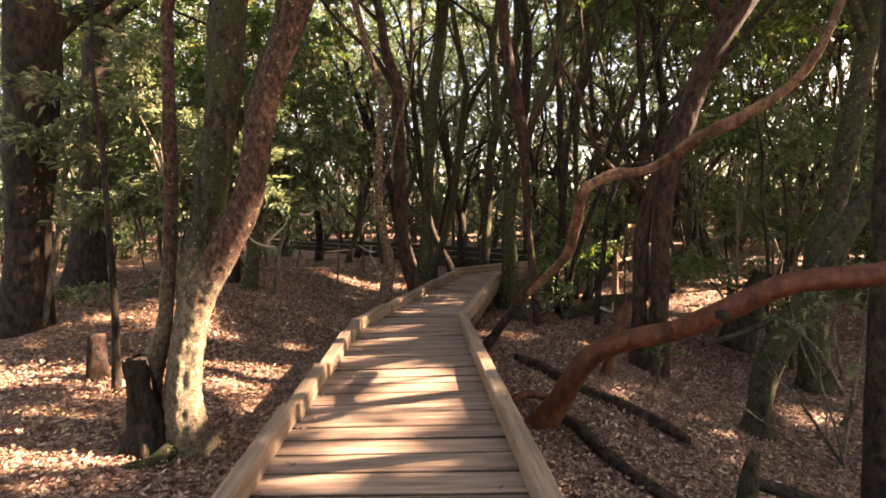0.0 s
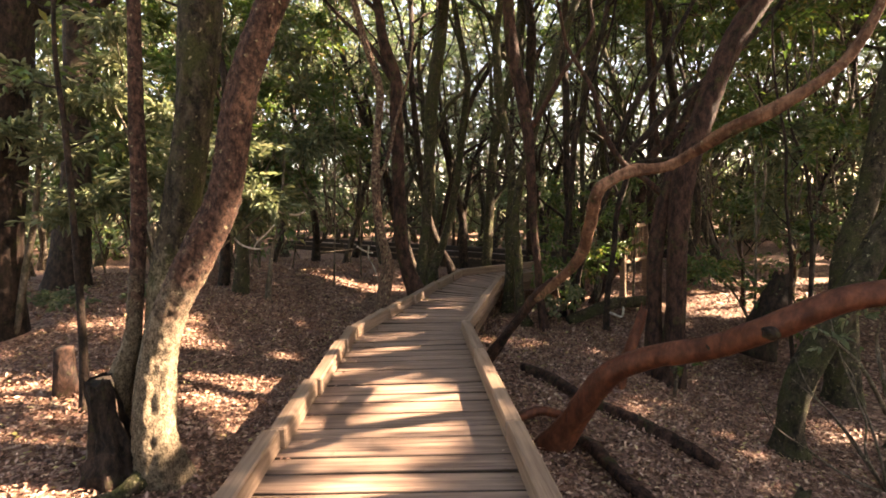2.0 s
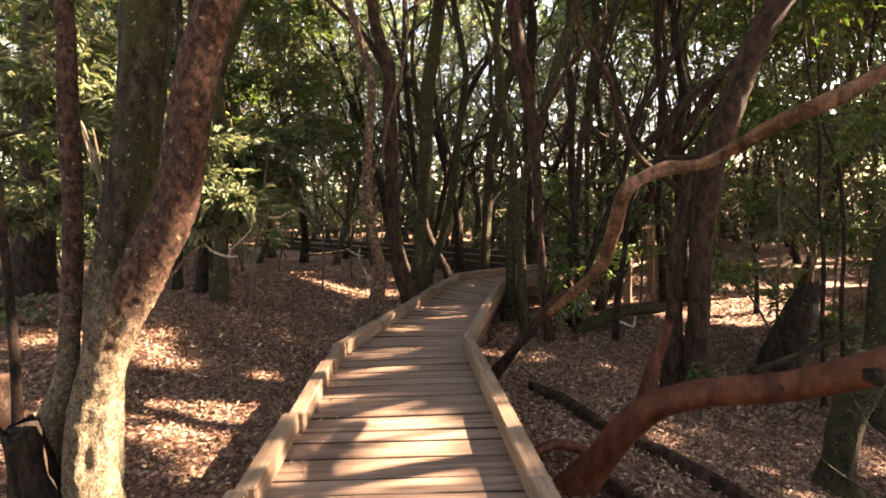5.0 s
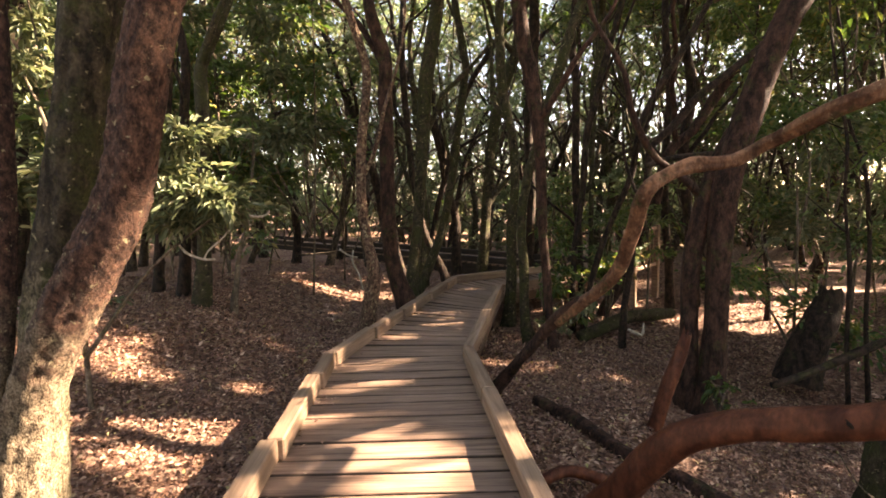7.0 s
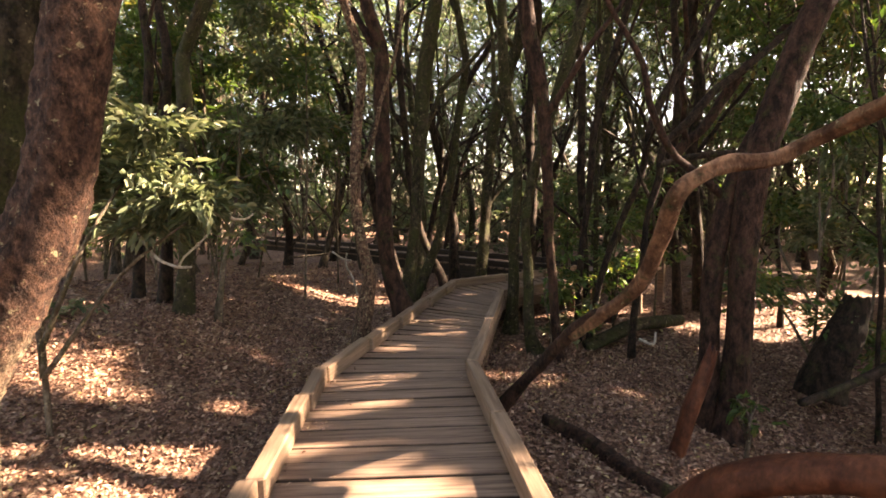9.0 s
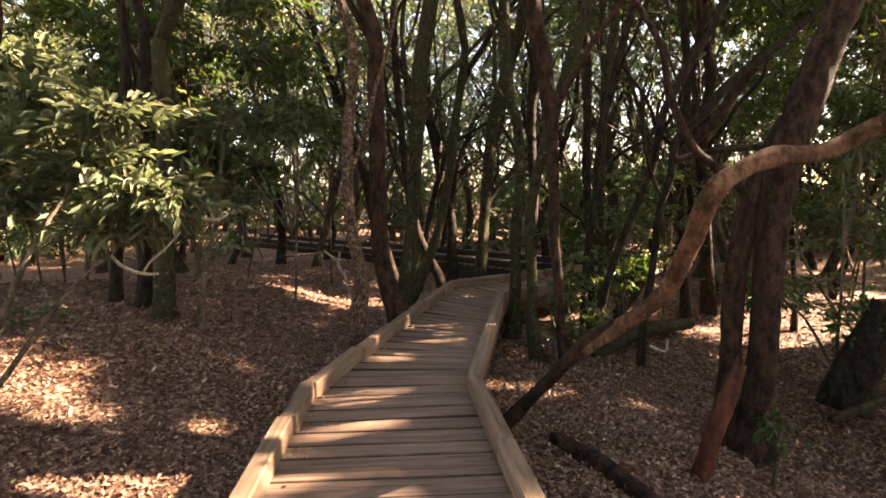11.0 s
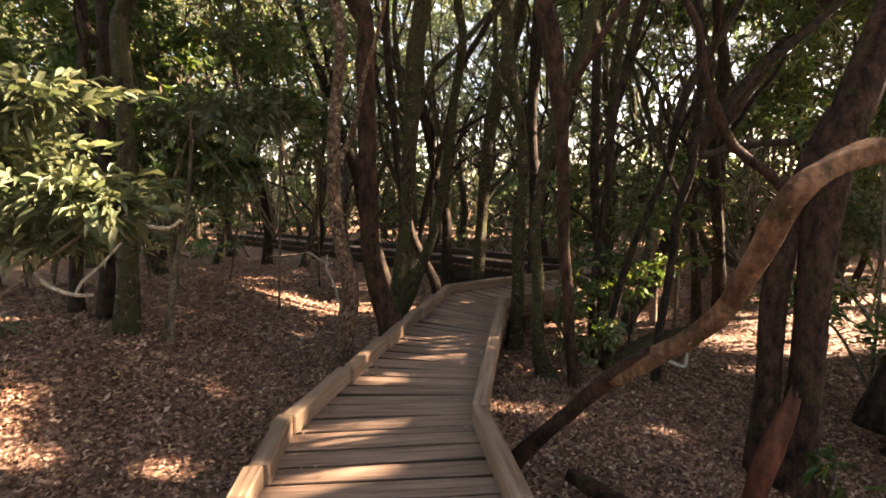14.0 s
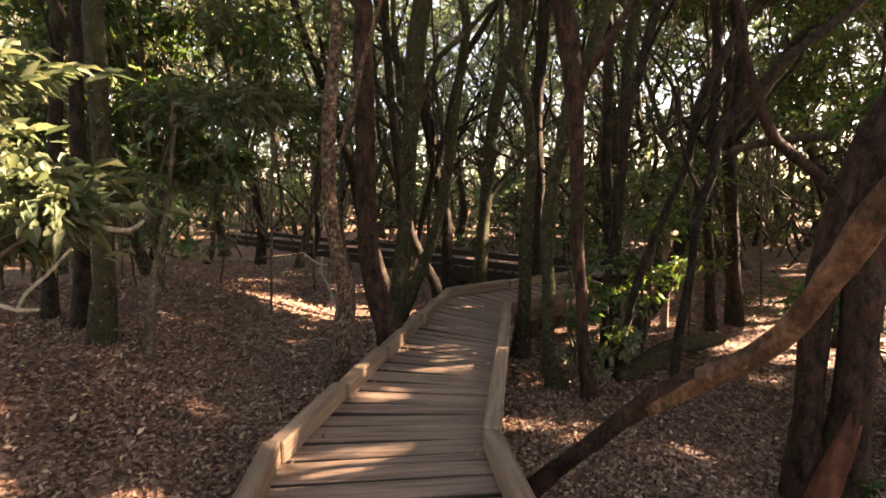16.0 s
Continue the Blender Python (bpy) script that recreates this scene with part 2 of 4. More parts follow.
def tube(line, sides, lump=0.1, flare=0.0, seed=0.0, twist=0.0, scales=0.0):
    """Vertices and faces of a lumpy stem round a line of (x, y, z, r), closed at both ends."""
    n = len(line)
    way = np.gradient(line[:, :3], axis=0)
    way /= np.linalg.norm(way, axis=1)[:, None] + 1e-9
    side = np.cross(way, (0.31, 0.95, 0.07))
    side /= np.linalg.norm(side, axis=1)[:, None] + 1e-9
    up = np.cross(way, side)
    run = np.concatenate([[0], np.cumsum(np.linalg.norm(np.diff(line[:, :3], axis=0), axis=1))])
    verts = []
    for i in range(n):
        for s in range(sides):
            a = 2 * math.pi * s / sides + twist * run[i]
            ca, sa = math.cos(a), math.sin(a)
            r = line[i, 3]
            q = (ca * 1.1 + seed, sa * 1.1, run[i] * 1.6 + seed)
            bumpy = 1 + lump * (1.3 * noise.noise(q) + 0.6 * noise.noise((q[0] * 3.1, q[1] * 3.1, q[2] * 3.7)))
            if scales:
                bumpy += scales * (noise.noise((ca * r * 34, sa * r * 34, run[i] * 24 + seed)) + 0.7 * noise.noise((ca * r * 80, sa * r * 80, run[i] * 62)))
            if flare:
                bumpy += flare * math.exp(-run[i] / 0.16) * (0.55 + 0.75 * max(0.0, math.cos(a * 3 + seed * 5) + 0.3 * math.cos(a * 2 + seed)))
            verts.append(tuple(line[i, :3] + r * bumpy * (ca * side[i] + sa * up[i])))
    faces = [(i * sides + s, i * sides + (s + 1) % sides, (i + 1) * sides + (s + 1) % sides, (i + 1) * sides + s)
             for i in range(n - 1) for s in range(sides)]
    faces.append(tuple(range(sides - 1, -1, -1)))
    faces.append(tuple((n - 1) * sides + s for s in range(sides)))
    return verts, faces


def joined(pieces):
    verts, faces = [], []
    for v, f in pieces:
        k = len(verts)
        verts += v
        faces += [tuple(i + k for i in q) for q in f]
    return verts, faces


def leaf_mesh(name, spots, ways, size, material, parent=None, slim=0.42, droop=0.35, wide=0.45, fine=False):
    """Leaves at spots, each a folded blade that points along its way; sizes differ."""
    n = len(spots)
    if n == 0:
        return None
    L = size * rng.uniform(0.6, 1.35, (n, 1))
    w = ways / (np.linalg.norm(ways, axis=1)[:, None] + 1e-9)
    across = np.cross(w, rng.normal(0, 0.55, (n, 3)) + (0, 0, 1.0))
    across /= np.linalg.norm(across, axis=1)[:, None] + 1e-9
    nor = np.cross(across, w)
    fold = rng.uniform(0.05, 0.2, n)[:, None]
    tip = spots + w * L - np.array((0, 0, 1.0)) * L * droop * rng.uniform(0, 1, n)[:, None]
    mid = spots + w * L * wide
    v = np.stack([spots, mid + across * L * slim * 0.5 + nor * L * fold, tip, mid - across * L * slim * 0.5 + nor * L * fold], 1).reshape(-1, 3)
    corners, order = 4, np.array([0, 1, 2, 0, 2, 3])
    if fine:        # a rounded blade with a hanging tip
        sag = np.array((0, 0, 1.0)) * L * droop * rng.uniform(0, 0.5, n)[:, None]
        low, high = spots + w * L * 0.28, spots + w * L * 0.66 - sag * 0.4
        rim = nor * L * fold
        v = np.stack([spots, low + across * L * slim * 0.46 + rim, high + across * L * slim * 0.42 + rim, tip, high - across * L * slim * 0.42 + rim,
                      low - across * L * slim * 0.46 + rim, mid - sag * 0.2], 1).reshape(-1, 3)
        corners, order = 7, np.array([0, 1, 6, 1, 2, 6, 2, 3, 6, 3, 4, 6, 4, 5, 6, 5, 0, 6])
    tris = len(order) // 3
    me = bpy.data.meshes.new(name)
    me.vertices.add(corners * n)
    me.vertices.foreach_set("co", v.ravel())
    me.loops.add(3 * tris * n)
    k = np.arange(n)[:, None] * corners
    me.loops.foreach_set("vertex_index", (k + order).ravel())
    me.polygons.add(tris * n)
    me.polygons.foreach_set("loop_start", np.arange(tris * n) * 3)
    if fine:
        me.polygons.foreach_set("use_smooth", np.ones(tris * n, bool))
    me.update(calc_edges=True)
    me.materials.append(material)
    ob = new(name, me)
    ob.parent = parent
    return ob


# Where the sun finds its way down between the crowns: centre and half axes on the ground.
GAPS = [(-4.0, 4.2, 1.2, 0.42), (-2.1, 4.92, 0.65, 0.34), (-2.6, 3.15, 0.72, 0.42), (-0.9, 5.34, 0.48, 0.14), (-0.95, 4.78, 0.34, 0.17), (-0.5, 4.04, 0.52, 0.27), (-0.6, 3.54, 0.36, 0.1),
        (-0.2, 3.26, 0.3, 0.07), (-0.6, 2.94, 0.32, 0.08), (-0.6, 2.6, 0.34, 0.07), (5.5, 9.3, 1.6, 0.5), (-1.4, 3.2, 0.1, 0.16), (-1.4, 4.2, 0.1, 0.22), (0.1, 3.99, 0.1, 0.18),
        (5.0, 5.32, 0.25, 0.2), (-3.3, 5.95, 0.25, 0.06), (3.2, 10.3, 1.0, 0.35), (-2.7, 4.68, 0.7, 0.2), (-0.4, 7.85, 0.35, 0.1), (1.5, 8.65, 0.45, 0.18), (1.6, 7.1, 0.5, 0.15),
        (7.6, 11.5, 1.6, 0.6), (-5.1, 4.66, 1.2, 0.32), (-9.5, 9.0, 1.2, 0.6), (-3.4, 5.5, 0.9, 0.14), (-4.2, 5.85, 0.9, 0.16), (-5.0, 6.5, 0.6, 0.12), (-7.4, 4.6, 1.3, 0.26), (-0.3, 7.3, 0.5, 0.12), (0.2, 8.6, 0.5, 0.12), (2.6, 9.6, 0.5, 0.2), (1.6, 8.2, 0.4, 0.22), (4.4, 8.4, 0.4, 0.1), (6.3, 10.2, 1.2, 0.5), (0.9, 7.3, 0.25, 0.12)]


spread = random.Random(31)
for shaft in range(48):
    GAPS.append((spread.uniform(-4, 15), spread.uniform(10, 32), spread.uniform(0.4, 1.5), spread.uniform(0.15, 0.6)))
for shaft in range(60):
    GAPS.append((spread.uniform(-50, 30), spread.uniform(22, 54), spread.uniform(1.5, 4.0), spread.uniform(0.5, 1.4)))


def shaded(p):
    """True for canopy spots that do not stand in one of the shafts of sun."""
    drop = (p[:, 2] + 0.15) / SUN_WAY.z
    gx, gy = p[:, 0] - SUN_WAY.x * drop, p[:, 1] - SUN_WAY.y * drop
    keep = np.ones(len(p), bool)
    for x, y, a, b in GAPS:
        keep &= ((gx - x) / (a + 0.12)) ** 2 + ((gy - y) / (b + 0.1)) ** 2 > 1
    return keep


def clump(centre, radius, count, flat=0.6):
    """Spots and ways of leaves on a ragged tuft of twigs."""
    twigs = max(3, count // 9)
    ends = rng.normal(0, 0.45, (twigs, 3)) * radius * (1, 1, flat)
    which = rng.integers(0, twigs, count)
    u = rng.uniform(0.25, 1.05, count)[:, None]
    spots = np.array(centre) + ends[which] * u + rng.normal(0, 0.04, (count, 3)) * radius
    ways = ends[which] + rng.normal(0, 0.5, (count, 3)) * radius * 0.6
    return spots, ways


def limb(start, way, length, r, seed, lift=0.5):
    """A wandering limb as a line of (x, y, z, r)."""
    g = random.Random(seed)
    p, d, out = Vector(start), Vector(way).normalized(), []
    n = max(4, int(length / 0.3))
    for i in range(n + 1):
        out.append((*p, r * (1 - 0.75 * i / n)))
        d = (d + Vector((g.gauss(0, 0.22), g.gauss(0, 0.22), g.gauss(0, 0.16) + 0.08 * lift))).normalized()
        p = p + d * (length / n)
    return out


def grown_tree(name, points, kind, label, top=9.0, limbs=5, leaves=420, leaf_size=0.13, sides=12, group="trees of the laurel wood", category="tree",
               flare=0.5, spread=1.6, low=2.6, rooted=True, foliage=None, step=0.11, scales=0.0, forks=0):
    """A tree: a trunk through points (x, y, z, r), carried on up to its top, with wandering limbs and a ragged crown."""
    pts = [tuple(p) for p in points]
    x, y, z, r = pts[0]
    if rooted:
        g = ground_z(x, y)
        if z > g + 0.02:
            pts.insert(0, (x - 0.3 * (pts[1][0] - x), y, g, r * 1.1))
        else:
            pts[0] = (x, y, g, r)
        pts.insert(0, (pts[0][0], pts[0][1], g - 0.2, r * 1.15))
    seed = abs(hash((round(x * 100), round(y * 100)))) % 9973
    root = new(name)
    root.location = (x, y, 0)
    off = np.array((x, y, 0))
    gr = random.Random(seed)
    last, before = np.array(pts[-1]), np.array(pts[-2])
    way = (last - before)[:3] / np.linalg.norm((last - before)[:3])
    p, r = last[:3].copy(), last[3]
    while p[2] < top:
        way = way + (gr.gauss(0, 0.16), gr.gauss(0, 0.16), 0.12)
        way /= np.linalg.norm(way)
        p = p + way * 0.6
        r *= 0.9
        pts.append((*p, max(r, 0.012)))
    line = spline(pts, step)
    line[:, :3] -= off
    v, f = tube(line, sides, 0.13, flare, seed * 0.37, scales=scales)
    mesh_object("trunk", v, f, BARK[kind], root, True)
    for i in range(forks):      # crooked secondary stems
        k = min(len(line) - 2, int(np.searchsorted(line[:, 2], gr.uniform(0.9, 3.4))))
        a = gr.uniform(0, 2 * math.pi)
        ln = limb(line[k, :3], (0.5 * math.cos(a), 0.5 * math.sin(a), gr.uniform(0.5, 1.2)), gr.uniform(2.0, 4.2), line[k, 3] * gr.uniform(0.4, 0.7), seed + 40 + i, 1.0)
        mesh_object("limb", *tube(spline(ln, 0.14), 8, 0.14, 0, i), BARK[kind], root, True)
    spots, ways = [], []
    high = np.flatnonzero(line[:, 2] > low)
    for i in range(limbs if len(high) else 0):
        k = high[int((i + 0.4) / limbs * len(high) * 0.98)]
        a = gr.uniform(0, 2 * math.pi)
        ln = limb(line[k, :3], (math.cos(a), math.sin(a), gr.uniform(0.3, 1.5)), gr.uniform(0.7, 1.3) * spread, line[k, 3] * 0.6, seed + i)
        if y < 5.6 and not shaded(np.array(ln)[:, :3] + off).all():
            continue
        mesh_object("limb", *tube(np.array(ln), 6, 0.1, 0, i), BARK[kind], root, True)
        for j in range(2, len(ln), 1):
            if leaves:
                s, w = clump(ln[j][:3], 0.55, max(6, leaves // (limbs * max(1, len(ln) - 2))))
                spots.append(s)
                ways.append(w)
    if spots:
        s, w = np.concatenate(spots), np.concatenate(ways)
        keep = shaded(s + off)
        leaf_mesh("crown", s[keep], w[keep], leaf_size, foliage or LEAF, root)
    return tagged(root, label, category, group)


# ---- ground ----
def ground():
    g = np.sinh(np.linspace(-5.2, 5.2, 261))
    axis = g / g[-1] * 600
    axis = np.where(np.abs(axis) < 0.01, 0, axis)
    n = len(axis)
    verts = [(x, y + 6, ground_z(x, y + 6)) for y in axis for x in axis]
    faces = [(j * n + i, j * n + i + 1, (j + 1) * n + i + 1, (j + 1) * n + i) for j in range(n - 1) for i in range(n - 1)]
    tagged(mesh_object("ground", verts, faces, GROUND, None, True), "forest floor covered in dry brown leaf litter", "ground", kind="structure")
    # loose dry leaves near the walk
    near, far = 150000, 60000
    x = np.concatenate([rng.uniform(-4.8, 4.5, near), rng.uniform(-8, 8, far)])
    y = np.concatenate([rng.uniform(1.4, 8.5, near), rng.uniform(6, 16, far)])
    size = np.concatenate([np.full(near, 0.04), np.full(far, 0.06)])[:, None]
    z = np.array([ground_z(a, b) for a, b in zip(x, y)]) + rng.uniform(0.0, 0.03, len(x))
    ways = np.stack([rng.normal(0, 1, len(x)), rng.normal(0, 1, len(x)), rng.normal(0.06, 0.34, len(x))], 1)
    ob = leaf_mesh("fallen_leaves", np.stack([x, y, z], 1), ways, size, LITTER, None, 0.45, 0.0)
    tagged(ob, "dry curled brown leaves lying on the forest floor", "leaf litter", kind="stuff")


# ---- boardwalk ----
def deck_leaves():
    """A few dry leaves caught along the kerbs."""
    n = 150
    y = rng.uniform(1.5, 9.5, n)
    left = np.interp(y, [p[1] for p in LEFT], [p[0] for p in LEFT]) + KW
    right = np.interp(y, [p[1] for p in RIGHT], [p[0] for p in RIGHT]) - KW
    side = rng.random(n) < 0.75
    x = np.where(side, left + rng.exponential(0.07, n) + 0.02, right - rng.exponential(0.06, n) - 0.02)
    ways = np.stack([rng.normal(0, 1, n), rng.normal(0, 1, n), rng.uniform(0, 0.2, n)], 1)
    ob = leaf_mesh("fallen_leaves", np.stack([x, y, np.full(n, 0.003)], 1), ways, 0.035, LITTER, None, 0.45, 0.0)
    tagged(ob, "small dry leaves caught along the boardwalk kerbs", "leaf litter", kind="stuff")


LEFT = [(-0.92, -6.0), (-1.03, 2.0), (-1.175, 5.85), (0.07, 10.43), (2.75, 12.0)]
RIGHT = [(1.25, -6.0), (0.69, 2.0), (0.25, 5.93), (0.90, 9.35), (2.85, 10.72)]
KW, KH = 0.11, 0.14


def box_bm(size, bevel=0.006):
    bm = bmesh.new()
    bmesh.ops.create_cube(bm, size=1.0)
    bmesh.ops.scale(bm, vec=size, verts=bm.verts)
    bmesh.ops.bevel(bm, geom=bm.edges[:], offset=bevel, segments=1, affect="EDGES")
    return bm


def laid(ob, a, b, z):
    """Lays a piece whose length runs along y from a to b."""
    d = Vector((b[0] - a[0], b[1] - a[1], 0))
    ob.location = ((a[0] + b[0]) / 2, (a[1] + b[1]) / 2, z)
    ob.rotation_euler = (0, 0, math.atan2(d.y, d.x) - math.pi / 2)


def timber_row(name, a, b, w, h, z, material, parent, piece=1.6, skew=0.0, seed=1):
    """Timbers end to end from a to b."""
    g = random.Random(seed)
    a, b = Vector(a), Vector(b)
    length, way = (b - a).length, (b - a).normalized()
    s = 0.0
    while s < length - 0.05:
        e = min(length, s + piece * g.uniform(0.8, 1.2))
        if length - e < 0.5:
            e = length
        ob = part(name, box_bm((w, e - s - 0.004, h), 0.01), material, parent)
        laid(ob, a + way * s, a + way * e, z + g.uniform(-0.004, 0.004))
        ob.rotation_euler[2] += skew + g.uniform(-0.003, 0.003)
        s = e


def deck_run(parent, la, lb, ra, rb, seed, pitch=0.2):
    """Planks between a left and a right edge, square to the middle line, with gaps and slight unevenness."""
    g = random.Random(seed)
    la, lb, ra, rb = Vector(la), Vector(lb), Vector(ra), Vector(rb)
    length = ((lb + rb) / 2 - (la + ra) / 2).length
    s = 0.0
    while s < length - 0.08:
        w = pitch * g.uniform(0.72, 1.2)
        e = min(length, s + w)
        u = (s + e) / 2 / length
        p, q = la.lerp(lb, u), ra.lerp(rb, u)
        across = q - p
        ob = part("plank", box_bm((across.length - 0.02, e - s - g.choice((0.01, 0.014, 0.018, 0.028)), 0.045), 0.006), PLANK, parent)
        ob.location = ((p.x + q.x) / 2, (p.y + q.y) / 2, -0.026 + g.uniform(-0.005, 0.004))
        ob.rotation_euler = (g.uniform(-0.006, 0.006), g.uniform(-0.003, 0.003), math.atan2(across.y, across.x) + g.uniform(-0.01, 0.01))
        s = e


def shift_in(a, b, d):
    """The line a b moved d to its left."""
    a, b = Vector(a), Vector(b)
    n = Vector((-(b - a).y, (b - a).x)).normalized() * d
    return a + n, b + n


def posts(parent, a, b, count, seed):
    a, b = Vector(a), Vector(b)
    for i in range(count):
        p = a.lerp(b, (i + 0.5) / count)
        g = ground_z(p.x, p.y) - 0.1
        ob = part("post", box_bm((0.1, 0.1, -0.2 - g), 0.008), BEAM, parent)
        ob.location = (p.x, p.y, (g - 0.2) / 2)


def boardwalk():
    walkway = tagged(new("boardwalk"), "raised wooden boardwalk of weathered planks with timber kerbs", "boardwalk", kind="structure")
    for i in range(len(LEFT) - 1):
        for k, (a, b) in enumerate(((LEFT[i], LEFT[i + 1]), (RIGHT[i], RIGHT[i + 1]))):
            sgn = -1 if k == 0 else 1
            c, d = shift_in(a, b, sgn * KW / 2)
            timber_row("kerb", c, d, KW, KH, KH / 2 - 0.002, KERB, walkway, 1.5 if k else 1.05, 0.0 if k else 0.034, seed=i * 2 + k)
            c, d = shift_in(a, b, sgn * (KW / 2 + 0.012))
            timber_row("joist", c, d, 0.07, 0.16, -0.13, BEAM, walkway, 3.0, seed=50 + i * 2 + k)
            c, d = shift_in(a, b, sgn * 0.16)
            posts(walkway, c, d, max(2, int((Vector(b) - Vector(a)).length / 1.1)), i)
    for i in range(len(LEFT) - 1):
        deck_run(walkway, LEFT[i], LEFT[i + 1], RIGHT[i], RIGHT[i + 1], 10 + i)
    return walkway


def far_boardwalk():
    """The next leg of the walk, which doubles back behind the trees."""
    walkway = tagged(new("boardwalk"), "far leg of the weathered wooden boardwalk with dark side beams", "boardwalk", kind="structure")
    near, far = [(2.75, 12.0), (1.6, 12.5), (-0.1, 14.2), (-3.5, 17.2), (-9.0, 22.6)], [(4.2, 12.4), (2.4, 13.6), (0.8, 15.2), (-2.6, 18.3), (-8.1, 23.7)]
    for i in range(len(near) - 1):
        for k, (a, b) in enumerate(((near[i], near[i + 1]), (far[i], far[i + 1]))):
            sgn = -1 if k == 0 else 1
            c, d = shift_in(a, b, sgn * KW / 2)
            timber_row("kerb", c, d, KW, KH, KH / 2 - 0.002, DARK_TIMBER, walkway, 2.2, seed=i * 2 + k)
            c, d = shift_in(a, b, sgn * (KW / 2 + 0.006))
            timber_row("side_board", c, d, 0.09, 0.34, -0.175, DARK_TIMBER, walkway, 3.0, seed=50 + i * 2 + k)
            posts(walkway, *shift_in(a, b, sgn * 0.16), max(2, int((Vector(b) - Vector(a)).length / 1.4)), i)
        deck_run(walkway, near[i], near[i + 1], far[i], far[i + 1], 30 + i, 0.22)


def railing():
    rail = tagged(new("wooden_railing"), "weathered wooden railing with upright balusters beside the boardwalk", "railing")
    a, b = Vector((3.4, 10.25)), Vector((4.15, 11.05))
    way = (b - a).normalized()
    for p, r in ((a, 0.1), (b, 0.12)):
        g = ground_z(p.x, p.y) - 0.1
        ob = part("post", box_bm((r, r, 0.98 - g), 0.01), KERB, rail)
        ob.location = (p.x, p.y, (0.98 + g) / 2)
        ob.rotation_euler[2] = math.atan2(way.y, way.x)
    for z, h in ((0.92, 0.07), (0.2, 0.06)):
        ob = part("rail", box_bm((0.07, (b - a).length - 0.11, h), 0.01), KERB, rail)
        laid(ob, a, b, z)
    for i in range(6):
        p = a.lerp(b, (i + 1) / 7)
        ob = part("baluster", box_bm((0.035, 0.035, 0.66), 0.005), KERB, rail)
        ob.location = (p.x, p.y, 0.555)


ground()
boardwalk()
deck_leaves()
far_boardwalk()
railing()

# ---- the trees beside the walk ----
grown_tree("laurel_tree", [(-1.86, 3.38, -0.29, 0.165), (-1.82, 3.27, 0.2, 0.108), (-1.69, 3.27, 0.78, 0.108), (-1.44, 3.27, 1.25, 0.104), (-1.24, 3.27, 1.6, 0.094), (-1.1, 3.27, 2.17, 0.09), (-0.94, 3.27, 2.57, 0.087), (-0.8, 3.27, 2.89, 0.087)], "lit_foot", "leaning laurel tree with scaly red-brown bark, sunlit at its foot", sides=48, flare=0.5, low=3.6, limbs=4, step=0.024, scales=0.1)
grown_tree("laurel_tree", [(-2.01, 3.5, -0.1, 0.148), (-1.86, 3.5, 0.73, 0.104), (-1.79, 3.5, 1.07, 0.111), (-1.68, 3.5, 1.41, 0.115), (-1.54, 3.5, 2.03, 0.115), (-1.44, 3.5, 2.62, 0.119), (-1.37, 3.5, 3.01, 0.119)], "mossy_lit_foot", "straight mossy laurel trunk behind the leaning one", sides=40, flare=0.4, low=3.6, limbs=4, step=0.035, scales=0.06)
grown_tree("laurel_tree", [(-2.25, 3.45, 0.04, 0.11), (-2.14, 3.45, 0.4, 0.081), (-2.02, 3.45, 0.74, 0.051), (-1.92, 3.45, 1.42, 0.044), (-1.86, 3.45, 2.23, 0.044), (-1.82, 3.45, 2.78, 0.04), (-1.79, 3.45, 3.01, 0.04)], "lit_foot", "slender laurel stem with flaking brown bark beside a stump", sides=24, flare=0.3, low=3.3, limbs=3, step=0.03, scales=0.09)
grown_tree("sapling", [(-2.84, 3.95, -0.14, 0.038), (-2.79, 3.95, 0.64, 0.029), (-2.77, 3.95, 1.42, 0.025), (-2.76, 3.95, 2.13, 0.021), (-2.78, 3.95, 2.68, 0.017)], "dark", "thin grey sapling stem with a few twigs", sides=8, flare=0.2, top=3.2, limbs=3, leaves=60, leaf_size=0.09, spread=0.5, low=1.8, category="sapling")
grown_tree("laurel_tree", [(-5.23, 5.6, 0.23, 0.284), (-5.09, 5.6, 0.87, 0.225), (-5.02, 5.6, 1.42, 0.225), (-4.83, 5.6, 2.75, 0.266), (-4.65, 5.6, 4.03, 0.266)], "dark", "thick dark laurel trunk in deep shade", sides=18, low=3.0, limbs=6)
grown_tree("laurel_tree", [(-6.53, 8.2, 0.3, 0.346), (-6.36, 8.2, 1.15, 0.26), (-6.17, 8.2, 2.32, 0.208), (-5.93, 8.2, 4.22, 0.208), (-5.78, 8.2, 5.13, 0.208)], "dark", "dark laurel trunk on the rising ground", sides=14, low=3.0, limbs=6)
grown_tree("sapling", [(-4.94, 5.6, 0.27, 0.036), (-4.76, 5.6, 0.93, 0.036), (-4.58, 5.6, 1.54, 0.03), (-4.42, 5.6, 2.41, 0.024)], "grey", "thin leaning sapling with sunlit bark", sides=8, top=2.9, limbs=3, leaves=60, leaf_size=0.09, spread=0.5, low=1.6, category="sapling")
